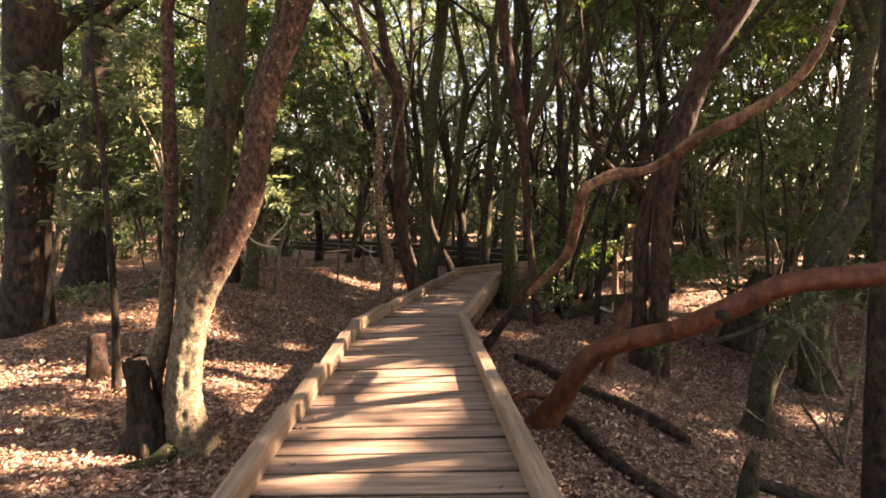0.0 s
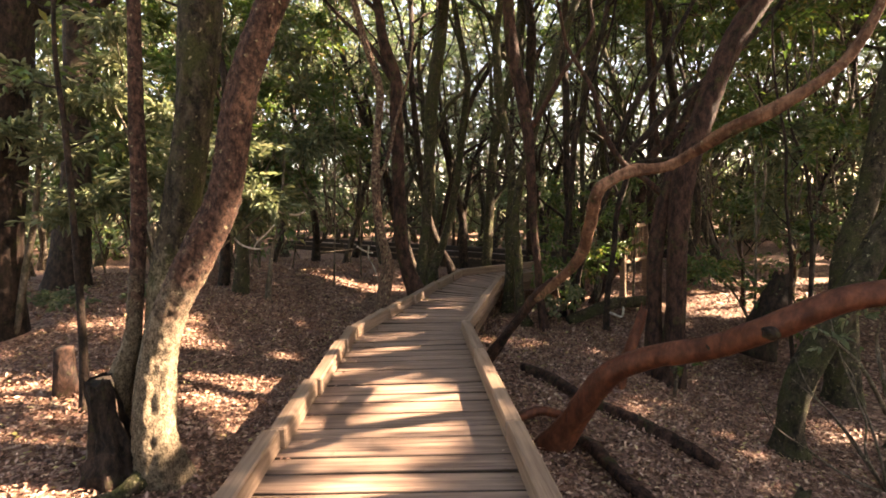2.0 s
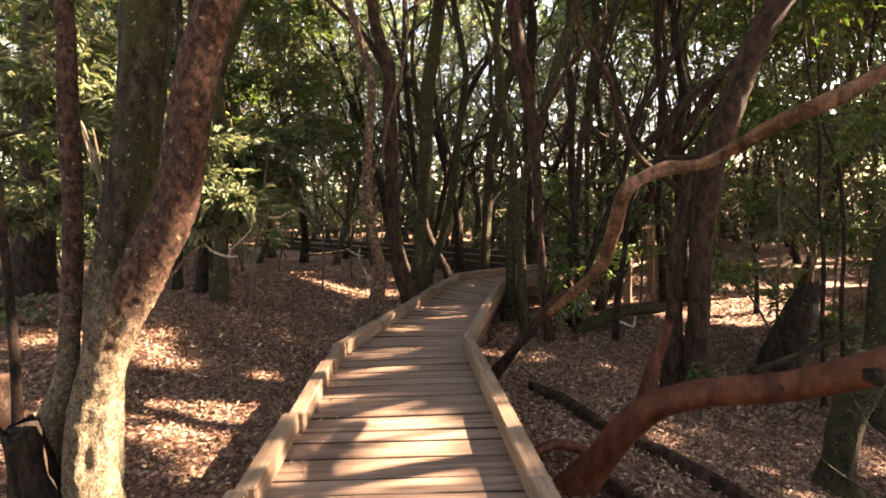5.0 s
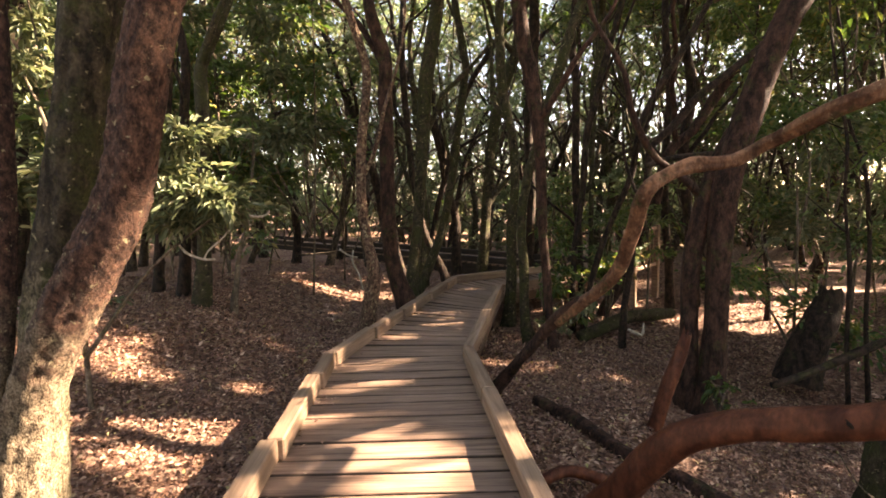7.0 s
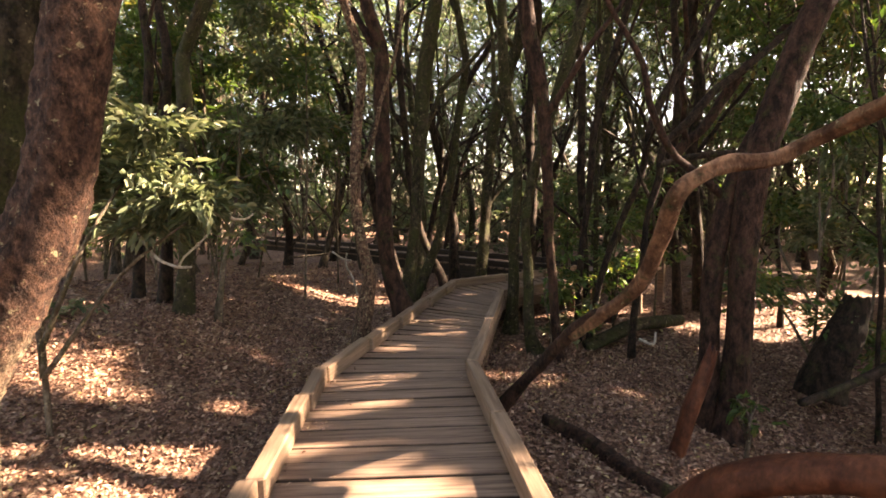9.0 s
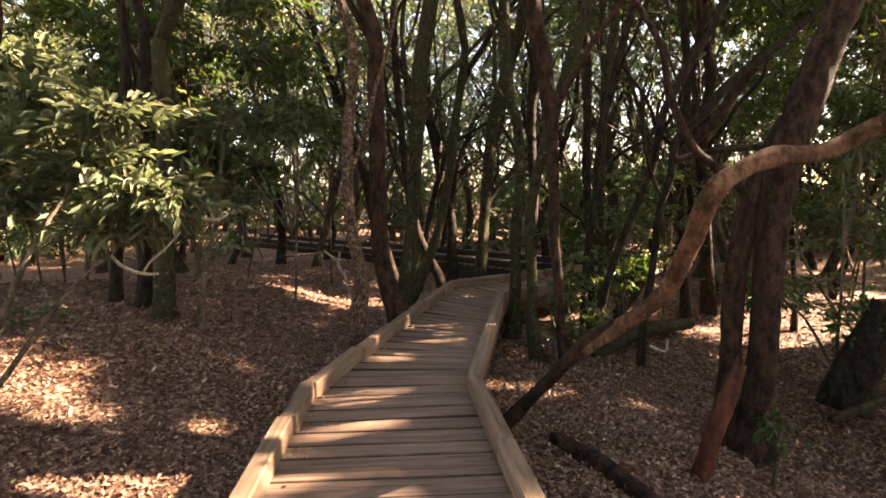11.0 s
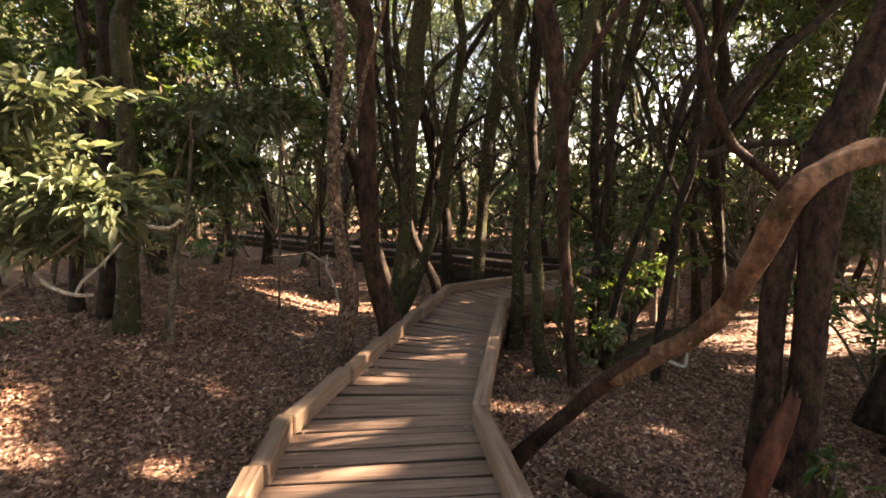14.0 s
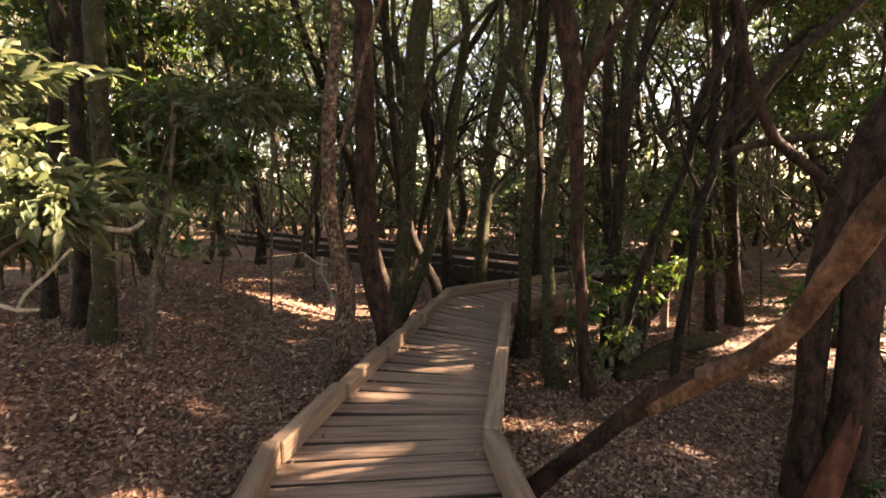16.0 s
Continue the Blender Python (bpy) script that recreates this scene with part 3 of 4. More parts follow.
grown_tree("laurel_tree", [(2.64, 6.2, -0.72, 0.197), (2.7, 6.2, -0.16, 0.121), (2.72, 6.2, 0.79, 0.115), (2.74, 6.2, 1.29, 0.118), (2.82, 6.2, 1.86, 0.131), (3.02, 6.2, 2.47, 0.131), (3.27, 6.2, 3.14, 0.118), (3.63, 6.2, 3.72, 0.124), (4.09, 6.2, 4.34, 0.118)], "umber", "big red-brown laurel trunk that leans over the clearing", sides=36, low=3.2, limbs=6, top=8, step=0.05, scales=0.06)
grown_tree("laurel_tree", [(2.51, 6.3, -0.75, 0.146), (2.5, 6.3, -0.03, 0.093), (2.51, 6.3, 0.79, 0.087), (2.58, 6.3, 1.37, 0.08), (2.71, 6.3, 1.8, 0.073), (2.87, 6.3, 2.18, 0.053)], "umber", "dark laurel stem grown against a bigger trunk", sides=24, low=2.8, limbs=0, top=0, step=0.06, scales=0.06, forks=2)
grown_tree("laurel_tree", [(3.08, 4.7, -1.04, 0.159), (3.09, 4.7, -0.63, 0.114), (3.13, 4.7, -0.29, 0.114), (3.27, 4.7, 0.05, 0.119), (3.52, 4.7, 0.49, 0.114), (3.86, 4.7, 1.18, 0.099), (4.19, 4.7, 1.67, 0.095), (4.52, 4.7, 2.25, 0.095)], "mossy", "leaning mossy laurel trunk on the low side of the walk", sides=32, step=0.05, scales=0.06, low=2.6, limbs=4)
grown_tree("laurel_tree", [(3.09, 3.3, -0.71, 0.091), (3.04, 3.3, 0.11, 0.077), (3.03, 3.3, 0.89, 0.07), (3.03, 3.3, 2.01, 0.07), (3.03, 3.3, 2.71, 0.07)], "dark", "slim dark laurel trunk in the shade", sides=12, low=3.0, limbs=3)
grown_tree("laurel_tree", [(4.49, 5.9, -0.9, 0.2), (4.44, 5.9, -0.26, 0.15), (4.43, 5.9, 0.77, 0.118), (4.64, 5.9, 1.44, 0.112), (4.79, 5.9, 2.41, 0.112), (4.94, 5.9, 3.35, 0.106), (4.98, 5.9, 3.66, 0.106)], "mossy", "dark mossy laurel trunk among bushes", sides=14, low=2.6, limbs=5)
for spec, kind, label in (
        ([(-1.13, 7.7, -0.33, 0.126), (-1.04, 7.66, 0.2, 0.101), (-0.97, 7.66, 0.64, 0.086), (-1.05, 7.66, 1.05, 0.072), (-1.1, 7.66, 1.56, 0.067), (-1.07, 7.66, 2.33, 0.062), (-0.99, 7.66, 2.92, 0.058), (-0.99, 7.66, 3.31, 0.058)], "scaly", "twisted brown laurel trunk close to the boardwalk kerb"),
        ([(-0.62, 8.3, 0.06, 0.164), (-0.75, 8.3, 0.44, 0.126), (-0.84, 8.3, 0.94, 0.11), (-0.84, 8.3, 1.55, 0.104), (-0.84, 8.3, 2.31, 0.099), (-0.83, 8.3, 3.0, 0.099), (-0.82, 8.3, 3.55, 0.093)], "umber", "tall brown laurel trunk that curves out at its foot"),
        ([(-0.64, 9.4, 0.04, 0.119), (-0.57, 9.4, 0.65, 0.093), (-0.48, 9.4, 1.31, 0.093), (-0.41, 9.4, 2.25, 0.1), (-0.32, 9.4, 3.29, 0.119), (-0.22, 9.4, 3.96, 0.119)], "mossy", "dark green mossy laurel trunk beside the boardwalk"),
        ([(-0.59, 9.9, -0.17, 0.093), (-0.35, 9.9, 0.4, 0.079), (-0.08, 9.9, 1.13, 0.072), (0.11, 9.9, 2.07, 0.072), (0.25, 9.9, 3.05, 0.064), (0.36, 9.9, 3.79, 0.064), (0.32, 9.9, 4.15, 0.064)], "mossy", "slanting thin laurel trunk with moss"),
        ([(-0.09, 10.6, 0.1, 0.087), (-0.29, 10.6, 0.55, 0.071), (-0.49, 10.6, 1.08, 0.063), (-0.64, 10.6, 1.95, 0.063), (-0.74, 10.6, 3.21, 0.063), (-0.79, 10.6, 4.42, 0.063)], "dark", "thin dark laurel trunk leaning the other way"),
        ([(0.7, 11.7, -0.1, 0.136), (0.76, 11.7, 0.69, 0.109), (0.83, 11.7, 1.49, 0.1), (0.95, 11.7, 2.76, 0.109), (1.17, 11.7, 3.71, 0.109), (1.49, 11.7, 4.64, 0.109), (1.6, 11.7, 5.37, 0.1)], "mossy", "slim dark laurel trunk between two legs of the boardwalk"),
        ([(0.96, 9.0, -0.34, 0.118), (1.0, 9.0, 0.25, 0.081), (1.01, 9.0, 1.03, 0.075), (1.07, 9.0, 1.86, 0.068), (1.03, 9.0, 2.53, 0.068), (0.89, 9.0, 3.18, 0.075), (0.86, 9.0, 3.81, 0.075)], "mossy", "slim mossy laurel trunk against the boardwalk side"),
        ([(1.14, 7.96, -0.55, 0.123), (1.06, 7.96, -0.18, 0.077), (1.04, 7.96, 0.54, 0.067), (1.01, 7.96, 1.07, 0.061), (1.02, 7.96, 1.33, 0.061), (1.11, 7.96, 1.86, 0.067), (1.24, 7.96, 2.25, 0.067), (1.37, 7.96, 2.74, 0.067), (1.55, 7.96, 3.31, 0.072)], "mossy", "mossy laurel trunk with a kinked fork"),
        ([(1.39, 7.7, -0.48, 0.078), (1.34, 7.7, 0.02, 0.058), (1.3, 7.7, 0.59, 0.058), (1.25, 7.7, 1.15, 0.063), (1.24, 7.7, 1.79, 0.068), (1.19, 7.7, 2.52, 0.087), (1.1, 7.7, 3.13, 0.097), (1.01, 7.7, 3.52, 0.097)], "umber", "slim brown laurel trunk in the thicket"),
        ([(1.87, 8.6, -0.29, 0.052), (1.88, 8.6, 0.39, 0.046), (1.94, 8.6, 1.06, 0.046), (2.02, 8.6, 1.7, 0.046), (2.07, 8.6, 2.45, 0.052), (2.2, 8.6, 2.94, 0.052), (2.34, 8.6, 3.54, 0.052)], "dark", "thin dark laurel stem in the thicket"),
        ([(2.0, 8.4, -0.26, 0.05), (2.11, 8.4, 0.37, 0.045), (2.28, 8.4, 0.94, 0.045), (2.46, 8.4, 1.38, 0.045), (2.66, 8.4, 1.87, 0.045), (2.78, 8.4, 2.54, 0.05), (3.03, 8.4, 3.06, 0.05)], "dark", "thin leaning laurel stem in the thicket"),
        ([(2.72, 9.6, -0.28, 0.096), (3.02, 9.6, 0.16, 0.089), (3.27, 9.6, 0.87, 0.089), (3.51, 9.6, 1.48, 0.082), (3.7, 9.6, 2.23, 0.082), (4.14, 9.6, 2.67, 0.082), (4.62, 9.6, 3.39, 0.082), (5.11, 9.6, 3.89, 0.075)], "umber", "leaning laurel trunk with peeling red-brown bark"),
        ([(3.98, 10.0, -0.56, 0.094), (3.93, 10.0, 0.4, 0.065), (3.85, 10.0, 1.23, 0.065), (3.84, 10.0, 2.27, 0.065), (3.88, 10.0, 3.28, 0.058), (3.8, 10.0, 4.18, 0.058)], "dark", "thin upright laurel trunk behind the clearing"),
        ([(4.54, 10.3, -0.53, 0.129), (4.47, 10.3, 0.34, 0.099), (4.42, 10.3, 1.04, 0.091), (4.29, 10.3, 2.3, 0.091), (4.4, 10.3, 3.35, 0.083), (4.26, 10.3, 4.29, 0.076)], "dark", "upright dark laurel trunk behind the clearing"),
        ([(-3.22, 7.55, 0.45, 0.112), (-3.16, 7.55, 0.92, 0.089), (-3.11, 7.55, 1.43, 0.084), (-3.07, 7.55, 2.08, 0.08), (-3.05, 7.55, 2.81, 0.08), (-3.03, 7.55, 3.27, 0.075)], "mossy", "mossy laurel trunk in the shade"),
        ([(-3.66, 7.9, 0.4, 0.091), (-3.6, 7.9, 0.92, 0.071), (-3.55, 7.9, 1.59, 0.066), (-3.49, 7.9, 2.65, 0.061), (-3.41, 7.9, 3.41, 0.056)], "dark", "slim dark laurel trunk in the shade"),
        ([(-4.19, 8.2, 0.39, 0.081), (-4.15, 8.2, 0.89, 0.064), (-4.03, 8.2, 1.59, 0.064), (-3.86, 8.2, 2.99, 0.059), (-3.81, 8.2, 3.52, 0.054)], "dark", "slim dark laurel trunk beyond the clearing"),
        ([(2.44, 8.0, 0.02, 0.046), (2.54, 8.0, 0.75, 0.041), (2.59, 8.0, 1.34, 0.041), (2.72, 8.0, 1.79, 0.046), (2.77, 8.0, 2.19, 0.052), (3.07, 8.0, 2.49, 0.057), (3.37, 8.0, 2.84, 0.052), (3.72, 8.0, 3.11, 0.046)], "dark", "dark laurel trunk bending over the clearing"),
        ([(2.49, 9.8, 1.88, 0.042), (2.5, 9.8, 2.79, 0.063), (2.54, 9.8, 3.46, 0.071), (2.64, 9.8, 4.11, 0.071)], "mossy", "slim mossy laurel trunk deep in the thicket"),
        ([(2.2, 9.3, -0.07, 0.052), (2.16, 9.3, 0.77, 0.052), (2.1, 9.3, 1.65, 0.059), (2.09, 9.3, 2.57, 0.059), (2.09, 9.3, 3.52, 0.059), (2.02, 9.3, 3.92, 0.059)], "dark", "thin dark laurel trunk behind the thicket"),
        ([(1.7, 11.5, 0.29, 0.088), (1.74, 11.5, 1.68, 0.088), (1.68, 11.5, 2.92, 0.088), (1.76, 11.5, 4.03, 0.097), (1.8, 11.5, 4.75, 0.106)], "dark", "dark laurel trunk beyond the bend of the walk"),
        ([(-0.47, 12.5, 0.34, 0.059), (-0.17, 12.5, 1.71, 0.059), (0.17, 12.5, 2.78, 0.059), (0.45, 12.5, 3.92, 0.059), (0.93, 12.5, 4.73, 0.059)], "dark", "thin dark slanting stem beyond the walk"),
):
    grown_tree("laurel_tree", spec, kind, label, limbs=6, leaves=800, sides=16, step=0.07, scales=0.06, low=4.2, flare=0.35, leaf_size=0.11, forks=1)
for spec in ([(4.17, 6.3, -0.58, 0.026), (4.12, 6.3, 0.03, 0.021), (4.11, 6.3, 0.74, 0.021), (4.02, 6.3, 1.48, 0.016), (4.01, 6.3, 2.04, 0.016)], [(4.63, 6.6, -0.64, 0.028), (4.56, 6.6, 0.19, 0.022), (4.55, 6.6, 0.99, 0.022), (4.45, 6.6, 1.78, 0.017)], [(5.2, 9.2, -0.69, 0.05), (5.19, 9.2, 0.11, 0.033), (5.09, 9.2, 0.85, 0.033), (5.12, 9.2, 1.75, 0.025)]):
    grown_tree("sapling", spec, "dark", "thin upright sapling in the clearing", sides=8, top=3.4, limbs=5, leaves=160, leaf_size=0.09, spread=0.6, low=0.9, category="sapling")
grown_tree("sapling", [(-2.8, 7.54, 0.32, 0.047), (-2.75, 7.54, 0.59, 0.033), (-2.7, 7.54, 0.91, 0.028), (-2.59, 7.54, 1.22, 0.023), (-2.51, 7.54, 1.63, 0.019)], "grey", "small dark sapling on the leaf litter", sides=8, top=1.9, limbs=5, leaves=260, leaf_size=0.1, spread=0.6, low=0.8, category="sapling")


# ---- dead wood ----
def dead_wood(name, points, kind, label, category, sides=14, lump=0.14, group="", broken=0.0, scales=0.05):
    line = spline(points, 0.045)
    off = line[0, :3].copy()
    line[:, :3] -= off
    v, f = tube(line, sides, lump, 0, off[0] * 7, scales=scales)
    if broken:      # a splintered top
        for i in range(len(v) - sides * 3, len(v)):
            ring = 3 - (len(v) - 1 - i) // sides
            k = i % sides
            rise = broken * (0.6 + 1.1 * noise.noise((k * 0.9, off[0] * 3, 1.0)) + 0.5 * noise.noise((k * 2.3, off[1], 5.0)))
            v[i] = (v[i][0], v[i][1], v[i][2] + rise * ring / 3)
    ob = mesh_object(name, v, f, BARK[kind], None, True)
    ob.location = off
    return tagged(ob, label, category, group)


big_branch = dead_wood("fallen_branch", [(0.83, 4.3, -0.63, 0.155), (1.02, 4.15, -0.28, 0.101), (1.21, 3.85, 0.21, 0.09), (1.41, 3.6, 0.43, 0.076), (1.67, 3.25, 0.61, 0.069), (1.83, 2.95, 0.81, 0.069), (2.08, 2.75, 1.0, 0.064), (2.46, 2.6, 1.07, 0.066), (2.89, 2.5, 1.23, 0.069)], "red", "thick smooth red-brown branch arching up from the ground", "branch", 28, 0.12, scales=0.025)
def knot(parent, place, r, kind, label):
    """A dark grown-over scar that stands a little proud of a branch."""
    bm = bmesh.new()
    bmesh.ops.create_icosphere(bm, subdivisions=3, radius=r)
    for v in bm.verts:
        v.co *= 1 + 0.25 * noise.noise(v.co * 30) - 0.3 * (1 if v.co.x < -r * 0.75 else 0)
    for f in bm.faces:
        f.smooth = True
    ob = part("knot", bm, BARK[kind], parent, label)
    ob.location = Vector(place) - parent.location
    ob.scale = (0.9, 0.9, 0.7)


knot(big_branch, (1.78, 2.90, 0.79), 0.05, "dark", "dark bark scar")
knot(big_branch, (1.64, 3.24, 0.61), 0.045, "dark", "dark bark scar")
twisted = tagged(new("twisted_branch"), "long twisted orange-brown branch with a dark foot", "branch")
for name, spec, kind, label in (("lower_limb", [(0.29, 6.05, -0.62, 0.083), (0.54, 5.93, -0.2, 0.056), (0.92, 5.5, 0.45, 0.052), (1.12, 5.3, 0.69, 0.05)], "umber", "dark brown foot of the branch"), ("upper_limb", [(0.95, 5.47, 0.48, 0.051), (1.3, 5.1, 0.91, 0.051), (1.35, 4.87, 1.25, 0.049), (1.38, 4.69, 1.56, 0.052), (1.53, 4.68, 1.68, 0.042), (1.7, 4.7, 1.74, 0.047), (1.98, 4.72, 1.77, 0.042), (2.19, 4.72, 1.87, 0.047), (2.3, 4.3, 2.02, 0.046), (2.52, 4.1, 2.13, 0.048), (2.85, 4.0, 2.36, 0.038), (3.02, 3.95, 2.6, 0.033), (3.18, 3.95, 2.96, 0.029)], "orange", "orange-brown bark")):
    piece = dead_wood(name, spec, kind, label, "", 24, 0.3, scales=0.06)
    piece.parent = twisted

dead_wood("tree_stump", [(-2.1, 3.3, -0.22, 0.19), (-2.12, 3.3, 0.0, 0.14), (-2.15, 3.3, 0.17, 0.1), (-2.17, 3.3, 0.3, 0.09), (-2.18, 3.3, 0.4, 0.085)], "dark", "broken mossy stump at the foot of a laurel", "stump", 40, 0.55, broken=0.07, scales=0.2)
dead_wood("exposed_root", [(-1.84, 3.3, -0.12, 0.06), (-1.95, 3.15, -0.21, 0.055), (-2.08, 3.05, -0.22, 0.045), (-2.2, 3.02, -0.24, 0.035), (-2.32, 3.02, -0.25, 0.02)], "mossy", "mossy root spreading from the foot of a leaning laurel", "root", 18, 0.35, scales=0.12)
dead_wood("tree_stump", [(1.82, 5.5, -0.57, 0.062), (1.94, 5.5, -0.12, 0.058), (2.03, 5.5, 0.15, 0.05), (2.09, 5.5, 0.31, 0.033)], "red", "broken red stub of a branch standing in the litter", "stump", 20, 0.3, broken=0.07)
dead_wood("tree_stump", [(4.08, 6.9, -0.67, 0.225), (4.16, 6.9, -0.34, 0.191), (4.29, 6.9, 0.05, 0.18), (4.43, 6.9, 0.33, 0.124)], "dark", "leaning dark rotten stump in the clearing", "stump", 20, 0.25, broken=0.12)
dead_wood("fallen_log", [(0.87, 6.0, -0.46, 0.063), (1.12, 5.6, -0.46, 0.071), (1.38, 5.0, -0.47, 0.063), (1.71, 4.55, -0.49, 0.063), (1.92, 4.25, -0.51, 0.054), (2.07, 3.95, -0.53, 0.038)], "umber", "dark fallen log lying in the leaf litter", "log", 16, 0.3, scales=0.1)
dead_wood("fallen_log", [(1.04, 4.3, -0.46, 0.055), (1.19, 4.15, -0.47, 0.057), (1.24, 3.75, -0.45, 0.052), (1.38, 3.4, -0.48, 0.047), (1.56, 3.0, -0.47, 0.038), (1.77, 2.7, -0.45, 0.029)], "umber", "dark fallen limb lying beside the red branch", "log", 16, 0.3, scales=0.1)
dead_wood("fallen_log", [(0.65, 4.55, -0.41, 0.039), (0.85, 4.6, -0.37, 0.044), (1.08, 4.5, -0.39, 0.043)], "red", "short bent root beside the boardwalk", "log", 10)
dead_wood("bare_twig", [(-2.22, 5.15, 1.41, 0.011), (-2.1, 5.15, 1.22, 0.011), (-2.03, 5.15, 1.16, 0.011), (-1.92, 5.15, 1.12, 0.011), (-1.83, 5.15, 1.12, 0.008)], "pale", "bare pale dead twig hanging from a sapling", "twig", 6, 0.1)
dead_wood("bare_twig", [(-1.92, 5.15, 1.12, 0.009), (-1.88, 5.15, 1.19, 0.008), (-1.78, 5.15, 1.27, 0.008), (-1.67, 5.15, 1.38, 0.006)], "pale", "bare pale dead twig with a bent tip", "twig", 6, 0.1)
dead_wood("bare_twig", [(-1.97, 5.2, 1.62, 0.012), (-1.68, 5.2, 1.5, 0.012), (-1.56, 5.2, 1.46, 0.012), (-1.45, 5.2, 1.45, 0.01), (-1.39, 5.2, 1.49, 0.008)], "pale", "long pale twig reaching out of a leafy sapling", "twig", 6, 0.1)
dead_wood("bare_twig", [(-2.01, 10.2, 0.7, 0.019), (-1.81, 10.1, 0.59, 0.018), (-1.65, 10.0, 0.57, 0.015)], "pale", "bare pale twig lying beyond the boardwalk kerb", "twig", 6, 0.1)
dead_wood("bare_twig", [(-1.7, 9.9, 0.71, 0.018), (-1.7, 9.8, 0.52, 0.018), (-1.57, 9.7, 0.3, 0.017), (-1.49, 9.6, 0.04, 0.014)], "pale", "thin pale twig leaning beside a trunk", "twig", 6, 0.1)
dead_wood("bare_twig", [(2.35, 7.6, -0.19, 0.02), (2.53, 7.6, -0.26, 0.02), (2.55, 7.6, -0.11, 0.016)], "pale", "small white bare twig in the clearing", "twig", 6, 0.1)
dead_wood("tree_stump", [(-3.17, 4.15, 0.02, 0.1), (-3.15, 4.15, 0.25, 0.078), (-3.13, 4.15, 0.43, 0.068)], "umber", "small cut stump standing in sunlit leaf litter", "stump", 12, 0.15)
dead_wood("tree_stump", [(2.01, 3.0, -0.47, 0.064), (2.02, 3.0, -0.31, 0.054), (2.05, 3.0, -0.18, 0.032)], "mossy", "small mossy stub poking out of the litter", "stump", 14, 0.25, broken=0.06)
dead_wood("fallen_log", [(2.11, 3.1, -0.39, 0.039), (2.24, 3.05, -0.41, 0.042), (2.42, 2.95, -0.44, 0.041), (2.68, 2.8, -0.48, 0.036)], "dark", "short dark log lying beside a mossy stub", "log")
dead_wood("fallen_log", [(3.18, 6.0, -0.34, 0.033), (3.65, 6.1, -0.24, 0.038), (4.11, 6.2, -0.11, 0.044), (4.52, 6.3, 0.0, 0.04)], "dark", "dark fallen limb leaning against a stump", "log", 10)
dead_wood("fallen_log", [(2.38, 7.2, 1.9, 0.035), (2.62, 7.2, 1.97, 0.039), (2.91, 7.2, 2.01, 0.039), (3.25, 7.2, 2.03, 0.035)], "dark", "long bare limb held up among the trunks", "branch", 10)
dead_wood("fallen_log", [(1.87, 8.2, -0.47, 0.086), (2.16, 8.3, -0.38, 0.093), (2.75, 8.7, -0.3, 0.1), (3.26, 9.0, -0.34, 0.099), (3.64, 9.2, -0.37, 0.083)], "mossy", "mossy fallen log in the thicket", "log")


# ---- foliage ----
def bush(name, centres, count, size, label, material=LEAF, stems=True, base=None, thick=0.6, fine=True, slim=0.42, pierced=False):
    root = new(name)
    spots, ways = [], []
    foot = Vector(base or (centres[0][0], centres[0][1], ground_z(centres[0][0], centres[0][1])))
    top = max(c[2] for c in centres)
    for i, (x, y, z, r) in enumerate(centres):
        s, w = clump((x, y, z), r, count, thick)
        spots.append(s)
        ways.append(w)
        if stems and (i % 3 == 0 or z == top):
            a, b = foot if z == top else foot.lerp(Vector((foot.x, foot.y, top)), 0.75 * max(0.0, (z - foot.z) / (top - foot.z) - 0.25)), Vector((x, y, z))
            m = a.lerp(b, 0.5) + Vector((random.gauss(0, 0.1), random.gauss(0, 0.1), 0.1))
            mesh_object("stem", *tube(spline([(*a, 0.02), (*m, 0.014), (*b, 0.006)], 0.15), 6, 0.1, 0, i), BARK["grey"], root, True)
    spots, ways = np.concatenate(spots), np.concatenate(ways)
    keep = shaded(spots) if pierced else np.ones(len(spots), bool)
    leaf_mesh("foliage", spots[keep], ways[keep], size, material, root, slim, fine=fine)
    return tagged(root, label, "bush")


bush("laurel_bush", [(-2.25, 5.2, 1.8, 0.5), (-1.90, 5.2, 1.65, 0.4), (-2.55, 5.3, 1.95, 0.5), (-1.70, 5.2, 1.55, 0.28), (-2.15, 5.3, 1.42, 0.4), (-2.05, 5.2, 2.1, 0.4), (-2.75, 5.2, 1.55, 0.45), (-2.45, 5.1, 2.2, 0.4),
                    (-3.05, 5.4, 1.9, 0.5), (-3.35, 5.5, 2.3, 0.5), (-2.85, 5.4, 2.5, 0.45), (-3.75, 5.4, 2.7, 0.5), (-3.45, 5.6, 3.1, 0.5),
                    (-3.6, 5.3, 1.7, 0.45), (-3.95, 5.4, 2.2, 0.5), (-3.3, 5.2, 2.7, 0.45), (-4.15, 5.3, 2.9, 0.5), (-4.0, 5.3, 1.5, 0.4), (-3.2, 5.2, 3.4, 0.5), (-4.4, 5.2, 2.4, 0.45)],
     420, 0.1, "leafy laurel sapling with sunlit pale green leaves", LEAF_PALE, thick=0.42, base=(-2.75, 4.9, -0.25), slim=0.3)
for i in range(9):
    x, y = (4.6 + 0.75 * i, 7.6 + 0.9 * (i % 3))
    bush("laurel_bush", [(x + random.gauss(0, 0.45), y + random.gauss(0, 0.4), random.uniform(-0.2, 2.6), 0.6) for j in range(12)], 300, 0.09,
         "blue-green laurel bush in the clearing", LEAF_PALE if i % 2 else LEAF, pierced=True)
